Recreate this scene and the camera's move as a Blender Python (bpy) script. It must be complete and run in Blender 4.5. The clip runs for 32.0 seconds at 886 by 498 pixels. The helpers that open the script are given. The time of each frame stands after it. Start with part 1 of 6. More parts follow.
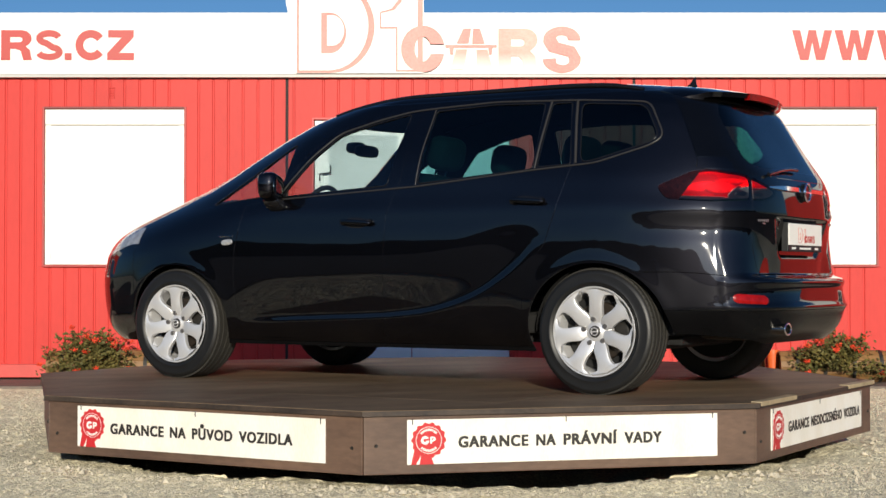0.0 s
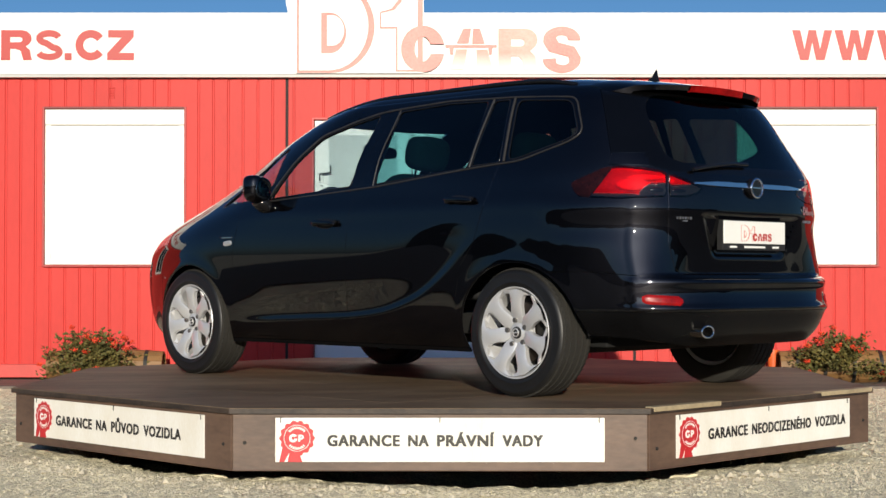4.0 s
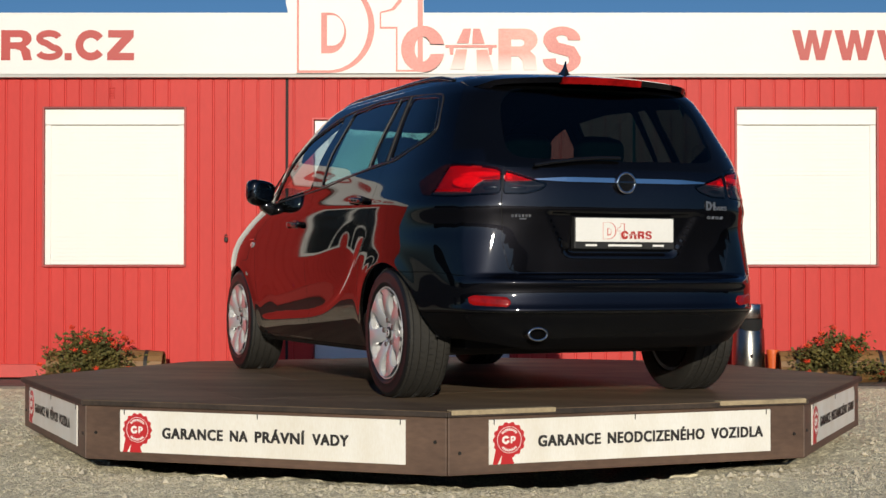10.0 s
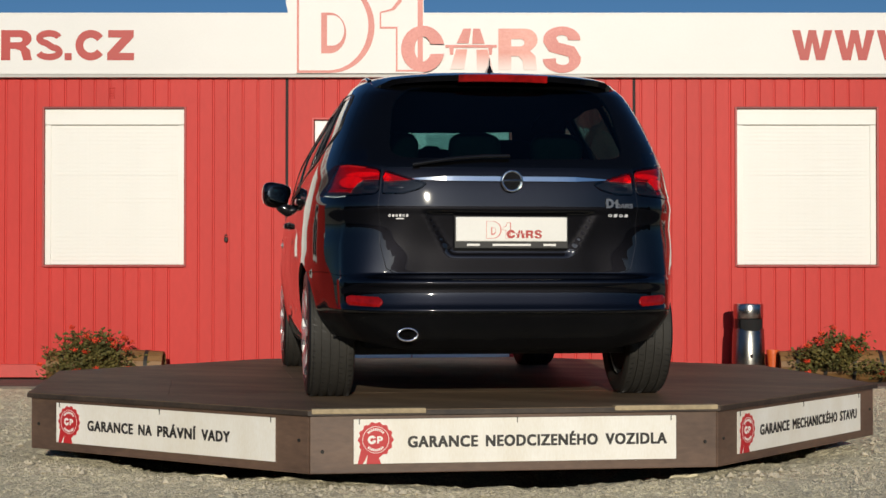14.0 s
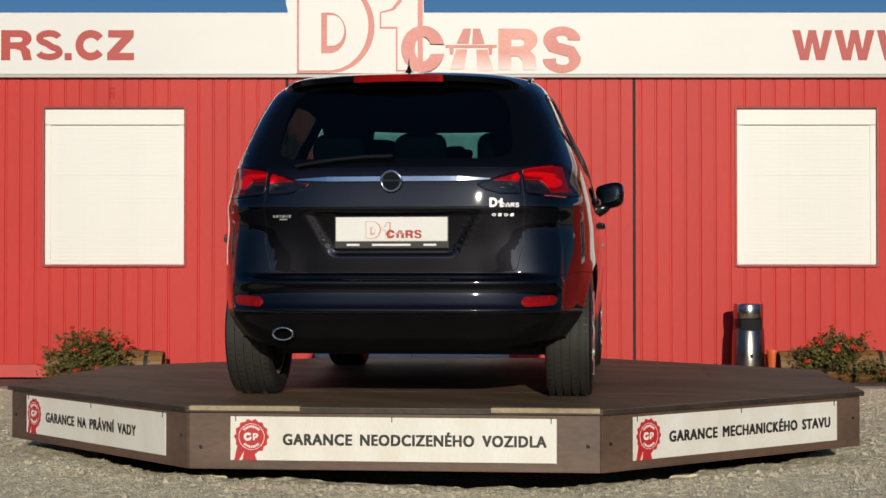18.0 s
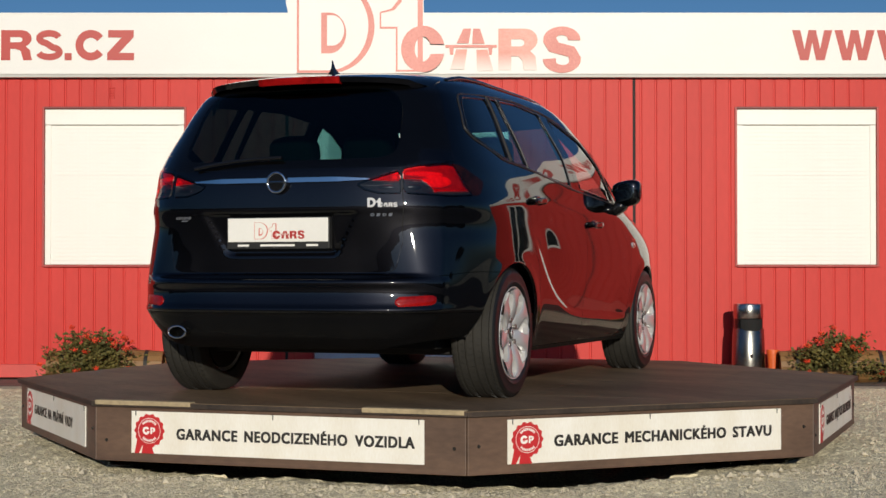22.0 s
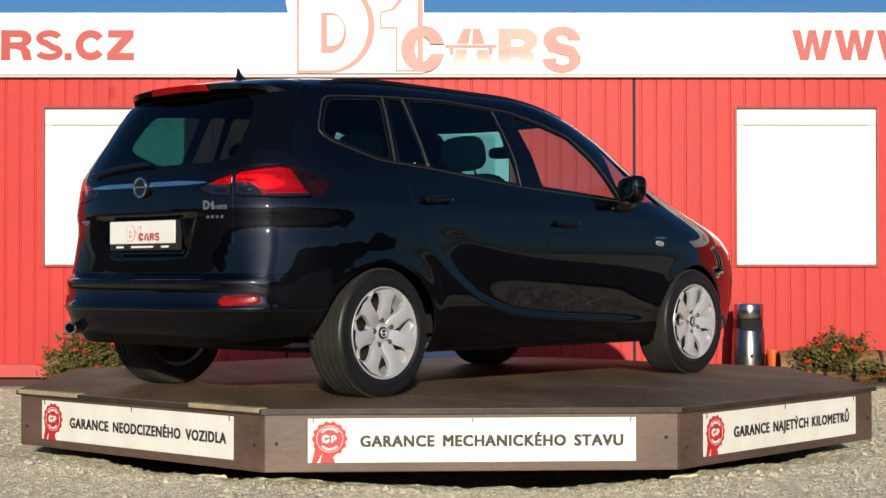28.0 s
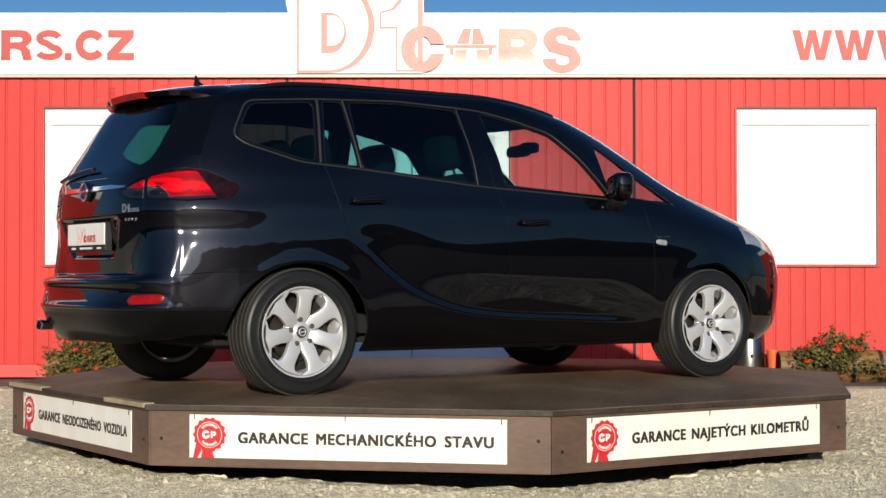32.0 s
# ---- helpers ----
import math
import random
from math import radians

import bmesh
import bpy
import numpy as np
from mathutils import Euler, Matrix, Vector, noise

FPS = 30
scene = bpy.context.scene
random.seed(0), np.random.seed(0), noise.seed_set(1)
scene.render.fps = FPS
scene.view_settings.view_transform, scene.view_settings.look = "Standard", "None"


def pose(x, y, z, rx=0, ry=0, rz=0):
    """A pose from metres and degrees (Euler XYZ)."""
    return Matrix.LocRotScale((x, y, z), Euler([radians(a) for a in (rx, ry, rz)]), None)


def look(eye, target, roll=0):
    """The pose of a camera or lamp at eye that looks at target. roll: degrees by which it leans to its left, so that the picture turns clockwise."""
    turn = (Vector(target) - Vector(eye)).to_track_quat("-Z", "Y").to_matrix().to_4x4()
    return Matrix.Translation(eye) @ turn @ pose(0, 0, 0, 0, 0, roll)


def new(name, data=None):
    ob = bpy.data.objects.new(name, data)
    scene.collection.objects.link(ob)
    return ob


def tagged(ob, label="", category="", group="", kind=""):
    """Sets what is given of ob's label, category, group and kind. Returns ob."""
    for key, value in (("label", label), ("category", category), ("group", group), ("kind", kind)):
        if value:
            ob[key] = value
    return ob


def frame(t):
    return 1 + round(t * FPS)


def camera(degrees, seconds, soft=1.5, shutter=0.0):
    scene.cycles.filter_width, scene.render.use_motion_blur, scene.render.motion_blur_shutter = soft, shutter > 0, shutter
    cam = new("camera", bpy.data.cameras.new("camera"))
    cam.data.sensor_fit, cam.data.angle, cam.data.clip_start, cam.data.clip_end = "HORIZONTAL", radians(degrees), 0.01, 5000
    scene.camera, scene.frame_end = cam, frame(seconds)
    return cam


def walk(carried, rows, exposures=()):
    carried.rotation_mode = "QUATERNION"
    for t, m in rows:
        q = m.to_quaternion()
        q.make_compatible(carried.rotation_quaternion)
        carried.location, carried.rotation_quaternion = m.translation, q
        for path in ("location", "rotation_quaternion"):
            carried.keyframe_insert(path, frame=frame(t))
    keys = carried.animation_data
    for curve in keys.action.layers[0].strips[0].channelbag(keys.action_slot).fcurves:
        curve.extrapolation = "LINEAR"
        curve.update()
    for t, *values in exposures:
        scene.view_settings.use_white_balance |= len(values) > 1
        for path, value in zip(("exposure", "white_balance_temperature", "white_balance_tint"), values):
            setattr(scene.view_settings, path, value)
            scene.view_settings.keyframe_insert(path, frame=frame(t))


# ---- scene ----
cam = camera(30.32, 32.0, soft=1.5)
walk(cam, [(0.0, pose(0.003, -9.811, 0.964, 90.949, 0, 0)), (32.0, pose(0.003, -9.811, 0.964, 90.949, 0, 0))],
     exposures=[(0.0, 0.24), (3.5, 0.24), (7.0, 0.02), (10.0, -0.2), (13.0, -0.34), (17.0, -0.43), (19.0, -0.42), (22.0, -0.29), (26.0, 0.02), (29.0, 0.19), (32.0, 0.24)])

# ---- sky and sun ----
SUN_EL, SUN_AZ = radians(12.5), radians(-87.5)     # the low sun stands behind the camera
world = bpy.data.worlds.new("sky")
scene.world = world
world.use_nodes = True
wn, wl = world.node_tree.nodes, world.node_tree.links
sky = wn.new("ShaderNodeTexSky")
sky.sky_type, sky.sun_disc = "NISHITA", False
sky.sun_elevation, sky.sun_rotation = SUN_EL, radians(90) - SUN_AZ
wl.new(sky.outputs[0], wn["Background"].inputs[0])
sky.air_density, sky.dust_density, sky.ozone_density = 0.9, 0.9, 6.0
wn["Background"].inputs[1].default_value = 0.082
sun_data = bpy.data.lights.new("sun", "SUN")
sun_data.energy, sun_data.angle, sun_data.color = 4.0, radians(0.55), (1.0, 0.915, 0.76)
sun = new("sun", sun_data)
to_sun = Vector((math.cos(SUN_AZ) * math.cos(SUN_EL), math.sin(SUN_AZ) * math.cos(SUN_EL), math.sin(SUN_EL)))
sun.matrix_world = look(to_sun * 60, (0, 0, 0))


# ---- materials ----
def mat(name, color, rough=0.6, metal=0.0, var=0.15, scale=8.0, bump=0.0, fine=60.0, coat=0.0, spec=0.5, dark=None, stretch=(1, 1, 1), each=0.0, clear=0.035, edge=None):
    """A plain surface with variation at two scales, relief, and a shift from piece to piece."""
    m = bpy.data.materials.new(name)
    m.use_nodes = True
    nd, lk = m.node_tree.nodes, m.node_tree.links
    b = nd["Principled BSDF"]
    b.inputs["Roughness"].default_value = rough
    b.inputs["Metallic"].default_value = metal
    b.inputs["Coat Weight"].default_value = coat
    b.inputs["Coat Roughness"].default_value = clear
    b.inputs["Coat IOR"].default_value = 1.6
    if edge:
        b.inputs["Specular Tint"].default_value = (*edge, 1)
    b.inputs["Specular IOR Level"].default_value = spec
    tc = nd.new("ShaderNodeTexCoord")
    mp = nd.new("ShaderNodeMapping")
    mp.inputs["Scale"].default_value = stretch
    lk.new(tc.outputs["Object"], mp.inputs[0])
    n1 = nd.new("ShaderNodeTexNoise")
    n1.inputs["Scale"].default_value, n1.inputs["Detail"].default_value = scale, 4
    n2 = nd.new("ShaderNodeTexNoise")
    n2.inputs["Scale"].default_value, n2.inputs["Detail"].default_value = fine, 3
    lk.new(mp.outputs[0], n1.inputs["Vector"])
    lk.new(mp.outputs[0], n2.inputs["Vector"])
    add = nd.new("ShaderNodeMath")
    add.operation = "MULTIPLY_ADD"
    lk.new(n2.outputs["Fac"], add.inputs[0])
    add.inputs[1].default_value = 0.5
    lk.new(n1.outputs["Fac"], add.inputs[2])
    last = add.outputs[0]
    if each:
        info = nd.new("ShaderNodeObjectInfo")
        ea = nd.new("ShaderNodeMath")
        ea.operation = "MULTIPLY_ADD"
        lk.new(info.outputs["Random"], ea.inputs[0])
        ea.inputs[1].default_value = each
        lk.new(last, ea.inputs[2])
        last = ea.outputs[0]
    ramp = nd.new("ShaderNodeMapRange")
    ramp.inputs["From Min"].default_value, ramp.inputs["From Max"].default_value = 0.45, 1.05 + each
    lk.new(last, ramp.inputs["Value"])
    mix = nd.new("ShaderNodeMix")
    mix.data_type = "RGBA"
    lo = dark or tuple(c * (1 - var) for c in color)
    hi = tuple(min(1.0, c * (1 + var * 0.6)) for c in color)
    mix.inputs["A"].default_value, mix.inputs["B"].default_value = (*lo, 1), (*hi, 1)
    lk.new(ramp.outputs[0], mix.inputs["Factor"])
    lk.new(mix.outputs["Result"], b.inputs["Base Color"])
    if bump:
        bp = nd.new("ShaderNodeBump")
        bp.inputs["Strength"].default_value, bp.inputs["Distance"].default_value = 1.0, bump
        lk.new(add.outputs[0], bp.inputs["Height"])
        lk.new(bp.outputs[0], b.inputs["Normal"])
    return m


def glass(name, tint, gloss=1.0, rough=0.0, f0=0.08):
    """A single tinted pane: see-through, with the gloss of glass."""
    m = bpy.data.materials.new(name)
    m.use_nodes = True
    nd, lk = m.node_tree.nodes, m.node_tree.links
    nd.remove(nd["Principled BSDF"])
    tr, gl, mx, fr = nd.new("ShaderNodeBsdfTransparent"), nd.new("ShaderNodeBsdfGlossy"), nd.new("ShaderNodeMixShader"), nd.new("ShaderNodeLayerWeight")
    tr.inputs[0].default_value = (*tint, 1)
    gl.inputs[0].default_value = (gloss, gloss, gloss, 1)
    gl.inputs["Roughness"].default_value = rough
    fr.inputs[0].default_value = 0.5
    pw, sc = nd.new("ShaderNodeMath"), nd.new("ShaderNodeMath")
    pw.operation, sc.operation = "POWER", "MULTIPLY_ADD"
    pw.inputs[1].default_value, sc.inputs[1].default_value, sc.inputs[2].default_value = 5.0, 1 - f0, f0
    lk.new(fr.outputs["Facing"], pw.inputs[0])
    lk.new(pw.outputs[0], sc.inputs[0])
    lk.new(sc.outputs[0], mx.inputs[0])
    lk.new(tr.outputs[0], mx.inputs[1])
    lk.new(gl.outputs[0], mx.inputs[2])
    lk.new(mx.outputs[0], nd["Material Output"].inputs[0])
    return m


M_PAINT = mat("black_metallic_paint", (0.0092, 0.0090, 0.0118), 0.50, 1.0, 0.22, 3, 0, 300, coat=1.0, edge=(0.2, 0.2, 0.22))
M_TRIMBLACK = mat("black_plastic", (0.018, 0.018, 0.018), 0.55, 0, 0.25, 12, 0.0003, 400)
M_GLOSSBLACK = mat("gloss_black", (0.008, 0.008, 0.009), 0.12, 0, 0.2, 5, 0, 200)
M_LINER = mat("dark_liner", (0.007, 0.007, 0.007), 0.85, 0, 0.3, 10, 0.001, 150)
M_RUBBER = mat("tyre_rubber", (0.026, 0.024, 0.020), 0.72, 0, 0.35, 9, 0.0006, 120)
M_SIDEWALL = mat("tyre_sidewall", (0.009, 0.009, 0.009), 0.46, 0, 0.3, 9, 0.0004, 120)
M_ALLOY = mat("silver_alloy", (0.72, 0.72, 0.725), 0.32, 0.45, 0.10, 6, 0, 300, coat=0.3)
M_BOLT = mat("dull_bolt_steel", (0.20, 0.19, 0.18), 0.4, 0.7, 0.2, 20, 0, 200)
M_DISC = mat("brake_disc_steel", (0.13, 0.105, 0.085), 0.4, 0.9, 0.3, 14, 0.0004, 200)
M_CHROME = mat("chrome", (0.85, 0.85, 0.86), 0.07, 1.0, 0.04, 10, 0, 200)
M_MIRROR = mat("mirror_glass", (0.12, 0.14, 0.145), 0.04, 1.0, 0.03, 10, 0, 200)
M_TRIM = mat("grey_window_trim", (0.028, 0.026, 0.025), 0.42, 0.0, 0.12, 10, 0, 200)
M_SEAT = mat("seat_cloth", (0.022, 0.022, 0.024), 0.9, 0, 0.3, 30, 0.001, 400)
M_GLASS_FRONT = glass("clear_car_glass", (0.72, 0.80, 0.80))
M_GLASS_REAR = glass("tinted_car_glass", (0.15, 0.40, 0.42), f0=0.05)
M_GLASS_TAIL = glass("tinted_tailgate_glass", (0.10, 0.26, 0.25), f0=0.04)
M_STRIP = mat("grey_metal_strip", (0.50, 0.49, 0.46), 0.45, 0, 0.1, 3, 0, 60)
M_SILVER = mat("bright_silver_badge", (0.52, 0.52, 0.53), 0.30, 0.85, 0.05, 10, 0, 100)
M_BOWL = mat("lamp_reflector", (0.62, 0.62, 0.62), 0.40, 0.4, 0.35, 9, 0.0005, 60, dark=(0.36, 0.36, 0.36))
M_REDGLASS = glass("red_lamp_lens", (0.94, 0.020, 0.018), f0=0.035)
M_WHITE = mat("white_board", (0.86, 0.85, 0.80), 0.5, 0, 0.05, 3, 0.0002, 80)
M_BANNER = mat("stained_white_banner", (0.88, 0.87, 0.82), 0.5, 0, 0.05, 2.2, 0.0002, 60, dark=(0.78, 0.73, 0.62), stretch=(2.5, 2.5, 0.7))
M_SIGNWHITE = mat("white_fascia_panel", (0.80, 0.79, 0.76), 0.45, 0, 0.04, 1.2, 0.0002, 60)
M_SIGNRED = mat("red_vinyl", (0.46, 0.028, 0.021), 0.45, 0, 0.08, 3, 0, 90)
M_LOGORED = mat("faded_red_vinyl", (0.66, 0.24, 0.20), 0.45, 0, 0.30, 1.6, 0, 90, dark=(0.52, 0.10, 0.08))
M_LETTER = mat("dark_lettering", (0.024, 0.022, 0.020), 0.5, 0, 0.1, 10, 0, 90)
M_SEAL = mat("red_seal_print", (0.55, 0.025, 0.03), 0.45, 0, 0.08, 10, 0, 90)
M_WALL = mat("red_painted_sheet", (0.58, 0.040, 0.033), 0.50, 0, 0.12, 1.6, 0.0004, 30, spec=0.25, dark=(0.52, 0.034, 0.028), stretch=(1, 1, 0.35))
M_WALLFRAME = mat("red_painted_steel", (0.54, 0.026, 0.021), 0.45, 0, 0.12, 3, 0.0003, 40)
M_RAIL = mat("pale_red_steel", (0.59, 0.056, 0.046), 0.45, 0, 0.15, 3, 0.0003, 40)
# window frame reds with recess shade mixed in: top deep, sides and sill milder
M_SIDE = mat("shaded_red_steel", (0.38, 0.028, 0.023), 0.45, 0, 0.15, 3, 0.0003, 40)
M_FRAME = mat("shadow_toned_window_frame", (0.17, 0.020, 0.017), 0.5, 0, 0.2, 3, 0.0003, 40)
M_SHUTTER = mat("white_shutter", (0.85, 0.84, 0.79), 0.45, 0, 0.04, 2, 0.0001, 50)
M_GAP = mat("dark_gap", (0.03, 0.02, 0.02), 0.8, 0, 0.2, 6, 0, 60)
M_STEEL = mat("brushed_steel", (0.25, 0.245, 0.23), 0.27, 1.0, 0.10, 3, 0.0001, 200, stretch=(1, 1, 0.05))
M_HEAD = mat("polished_steel", (0.46, 0.45, 0.43), 0.22, 1.0, 0.10, 3, 0.0001, 200)
M_DECK = mat("stained_plywood_deck", (0.190, 0.136, 0.088), 0.62, 0, 0.45, 2.2, 0.0016, 26, spec=0.12, dark=(0.058, 0.039, 0.026), each=0.2, stretch=(0.5, 1.6, 1))
M_FACET = mat("brown_stained_board", (0.134, 0.082, 0.055), 0.5, 0, 0.55, 2.6, 0.0012, 30, dark=(0.048, 0.029, 0.022), stretch=(0.6, 0.6, 1.6), each=0.2)
M_EDGE = mat("dark_deck_edge", (0.050, 0.034, 0.024), 0.6, 0, 0.6, 5, 0.002, 40, dark=(0.014, 0.010, 0.008))
M_WOODEDGE = mat("bare_wood_edge", (0.42, 0.33, 0.20), 0.7, 0, 0.4, 9, 0.001, 60)
M_BARREL = mat("barrel_wood", (0.24, 0.125, 0.042), 0.6, 0, 0.35, 6, 0.001, 50, each=0.3)
M_IRON = mat("dark_iron_hoop", (0.035, 0.033, 0.03), 0.6, 0.5, 0.3, 12, 0.0006, 80)
M_PATH = mat("brown_grey_paving", (0.185, 0.150, 0.120), 0.85, 0, 0.35, 4, 0.002, 60)
M_CONCRETE = mat("grey_concrete", (0.36, 0.34, 0.30), 0.85, 0, 0.25, 5, 0.002, 60)


# ---- helpers for meshes ----
def link(name, me, material, parent=None, label=""):
    ob = new(name, me)
    if material and not me.materials:
        me.materials.append(material)
    if parent:
        ob.parent = parent
    if label:
        ob["label"] = label
    return ob


def pmesh(name, verts, faces, material, parent=None, label="", smooth=False):
    """A mesh from arrays, linked as one part or thing."""
    me = bpy.data.meshes.new(name)
    me.from_pydata([tuple(v) for v in verts], [], [tuple(f) for f in faces])
    me.update()
    if smooth:
        me.shade_smooth()
    return link(name, me, material, parent, label)


def part(name, bm, material, parent=None, label="", smooth=False):
    me = bpy.data.meshes.new(name)
    bmesh.ops.recalc_face_normals(bm, faces=bm.faces)
    bm.to_mesh(me)
    bm.free()
    if smooth:
        me.shade_smooth()
        me.set_sharp_from_angle(angle=radians(35))
    return link(name, me, material, parent, label)


def box_bm(x0, x1, y0, y1, z0, z1, bevel=0.0, bm=None):
    b = bm or bmesh.new()
    r = bmesh.ops.create_cube(b, size=1)
    vs = r["verts"]
    for v in vs:
        v.co = Vector((x0 + (v.co.x + 0.5) * (x1 - x0), y0 + (v.co.y + 0.5) * (y1 - y0), z0 + (v.co.z + 0.5) * (z1 - z0)))
    if bevel:
        es = list({e for v in vs for e in v.link_edges})
        bmesh.ops.bevel(b, geom=es, offset=bevel, segments=2, affect="EDGES", profile=0.6)
    return b


def box(name, x0, x1, y0, y1, z0, z1, material, parent=None, label="", bevel=0.003):
    return part(name, box_bm(x0, x1, y0, y1, z0, z1, bevel), material, parent, label)


def thing(name, label, category, group="", kind="", at=(0, 0, 0), rz=0.0):
    e = new(name)
    e.empty_display_size = 0.1
    e.matrix_basis = pose(*at, 0, 0, rz)
    return tagged(e, label, category, group, kind)


def tube(name, pts, radius, material, parent=None, label="", cyclic=False, flat=1.0, res=3):
    """A round bar along points, as a mesh."""
    cu = bpy.data.curves.new(name, "CURVE")
    cu.dimensions, cu.bevel_depth, cu.bevel_resolution, cu.use_fill_caps = "3D", radius, res, True
    sp = cu.splines.new("POLY")
    sp.points.add(len(pts) - 1)
    for p, q in zip(sp.points, pts):
        p.co = (*q, 1)
    sp.use_cyclic_u = cyclic
    tmp = bpy.data.objects.new("tmp", cu)
    me = bpy.data.meshes.new_from_object(tmp)
    me.name = name
    bpy.data.objects.remove(tmp)
    bpy.data.curves.remove(cu)
    me.shade_smooth()
    return link(name, me, material, parent, label)


def lettering(name, text, width, height, material, parent, m, thick=0.002, bold=0.012, label="", spacing=1.0):
    """Text in the built-in font, scaled to a width and a cap height, its lower left corner at the pose m (x along, z up)."""
    cu = bpy.data.curves.new(name, "FONT")
    cu.body, cu.size, cu.offset, cu.extrude, cu.resolution_u = text, 1.0, 0.0, 0.0, 3
    cu.space_character = spacing
    tmp = bpy.data.objects.new("tmp", cu)
    me = bpy.data.meshes.new_from_object(tmp)
    me.name = name
    bpy.data.objects.remove(tmp)
    bpy.data.curves.remove(cu)
    co = np.array([v.co for v in me.vertices])
    polys = [tuple(p.vertices) for p in me.polygons]
    bpy.data.meshes.remove(me)
    n, cs, fs = len(co), [], []
    for k, (dx, dz) in enumerate(((0, 0), (-1, -0.6), (1, -0.6), (-1, 0.6), (1, 0.6), (0, -0.6), (0, 0.6), (-1, 0), (1, 0))):    # heavier strokes
        c = co.copy()
        c[:, 0] += dx * bold
        c[:, 1] += dz * bold
        c[:, 2] = k * 0.00015
        cs.append(c)
        fs += [tuple(i + k * n for i in p) for p in polys]
    co = np.vstack(cs)
    lo, hi = co.min(0), co.max(0)
    cap = 0.73 + 1.2 * bold
    sx, sz = width / (hi[0] - lo[0]), height / cap
    vs = [m @ Vector(((c[0] - lo[0]) * sx, -thick - c[2], (c[1] + 0.6 * bold) * sz)) for c in co]
    return pmesh(name, vs, fs, material, parent, label)


def flat_shape(name, loops, material, parent, m, thick=0.003, label=""):
    """A flat plate in the x-z plane from an outer loop and holes, raised towards -y."""
    cu = bpy.data.curves.new(name, "CURVE")
    cu.dimensions, cu.fill_mode, cu.extrude = "2D", "BOTH", thick / 2
    for lp in loops:
        sp = cu.splines.new("POLY")
        sp.points.add(len(lp) - 1)
        for p, q in zip(sp.points, lp):
            p.co = (q[0], q[1], 0, 1)
        sp.use_cyclic_u = True
    tmp = bpy.data.objects.new("tmp", cu)
    me = bpy.data.meshes.new_from_object(tmp)
    me.name = name
    bpy.data.objects.remove(tmp)
    bpy.data.curves.remove(cu)
    for v in me.vertices:
        v.co = m @ Vector((v.co.x, v.co.z - thick / 2, v.co.y))
    return link(name, me, material, parent, label)


def arc(cx, cy, rx, ry, a0, a1, n=16):
    return [(cx + rx * math.cos(radians(a0 + (a1 - a0) * i / n)), cy + ry * math.sin(radians(a0 + (a1 - a0) * i / n))) for i in range(n + 1)]


# ---- ground ----
def gravel_material():
    m = bpy.data.materials.new("pale_gravel")
    m.use_nodes = True
    nd, lk = m.node_tree.nodes, m.node_tree.links
    b = nd["Principled BSDF"]
    b.inputs["Roughness"].default_value = 0.9
    tc = nd.new("ShaderNodeTexCoord")
    vo = nd.new("ShaderNodeTexVoronoi")
    vo.inputs["Scale"].default_value = 80
    vo2 = nd.new("ShaderNodeTexVoronoi")
    vo2.inputs["Scale"].default_value = 210
    no = nd.new("ShaderNodeTexNoise")
    no.inputs["Scale"].default_value, no.inputs["Detail"].default_value = 1.1, 6
    for q in (vo, vo2, no):
        lk.new(tc.outputs["Object"], q.inputs["Vector"])
    r = nd.new("ShaderNodeValToRGB")
    r.color_ramp.elements[0].color, r.color_ramp.elements[1].color = (0.55, 0.49, 0.34, 1), (0.95, 0.87, 0.63, 1)
    sep = nd.new("ShaderNodeSeparateColor")
    lk.new(vo.outputs["Color"], sep.inputs[0])
    lk.new(sep.outputs[0], r.inputs[0])
    mx = nd.new("ShaderNodeMix")
    mx.data_type, mx.blend_type = "RGBA", "MULTIPLY"
    mx.inputs["Factor"].default_value = 0.6
    r2 = nd.new("ShaderNodeValToRGB")
    r2.color_ramp.elements[0].position, r2.color_ramp.elements[1].position = 0.3, 0.7
    r2.color_ramp.elements[0].color, r2.color_ramp.elements[1].color = (0.72, 0.70, 0.66, 1), (1, 1, 1, 1)
    lk.new(no.outputs["Fac"], r2.inputs[0])
    lk.new(r.outputs[0], mx.inputs["A"])
    lk.new(r2.outputs[0], mx.inputs["B"])
    lk.new(mx.outputs["Result"], b.inputs["Base Color"])
    bp = nd.new("ShaderNodeBump")
    bp.inputs["Distance"].default_value = 0.005
    ad = nd.new("ShaderNodeMath")
    ad.operation = "MULTIPLY_ADD"
    ad.inputs[1].default_value = 0.4
    lk.new(vo2.outputs["Distance"], ad.inputs[0])
    lk.new(vo.outputs["Distance"], ad.inputs[2])
    inv = nd.new("ShaderNodeMath")
    inv.operation = "SUBTRACT"
    inv.inputs[0].default_value = 1
    lk.new(ad.outputs[0], inv.inputs[1])
    lk.new(inv.outputs[0], bp.inputs["Height"])
    lk.new(bp.outputs[0], b.inputs["Normal"])
    return m


M_GRAVEL = gravel_material()
M_STONE = mat("pale_stone", (0.63, 0.56, 0.425), 0.85, 0, 0.3, 20, 0.001, 90)


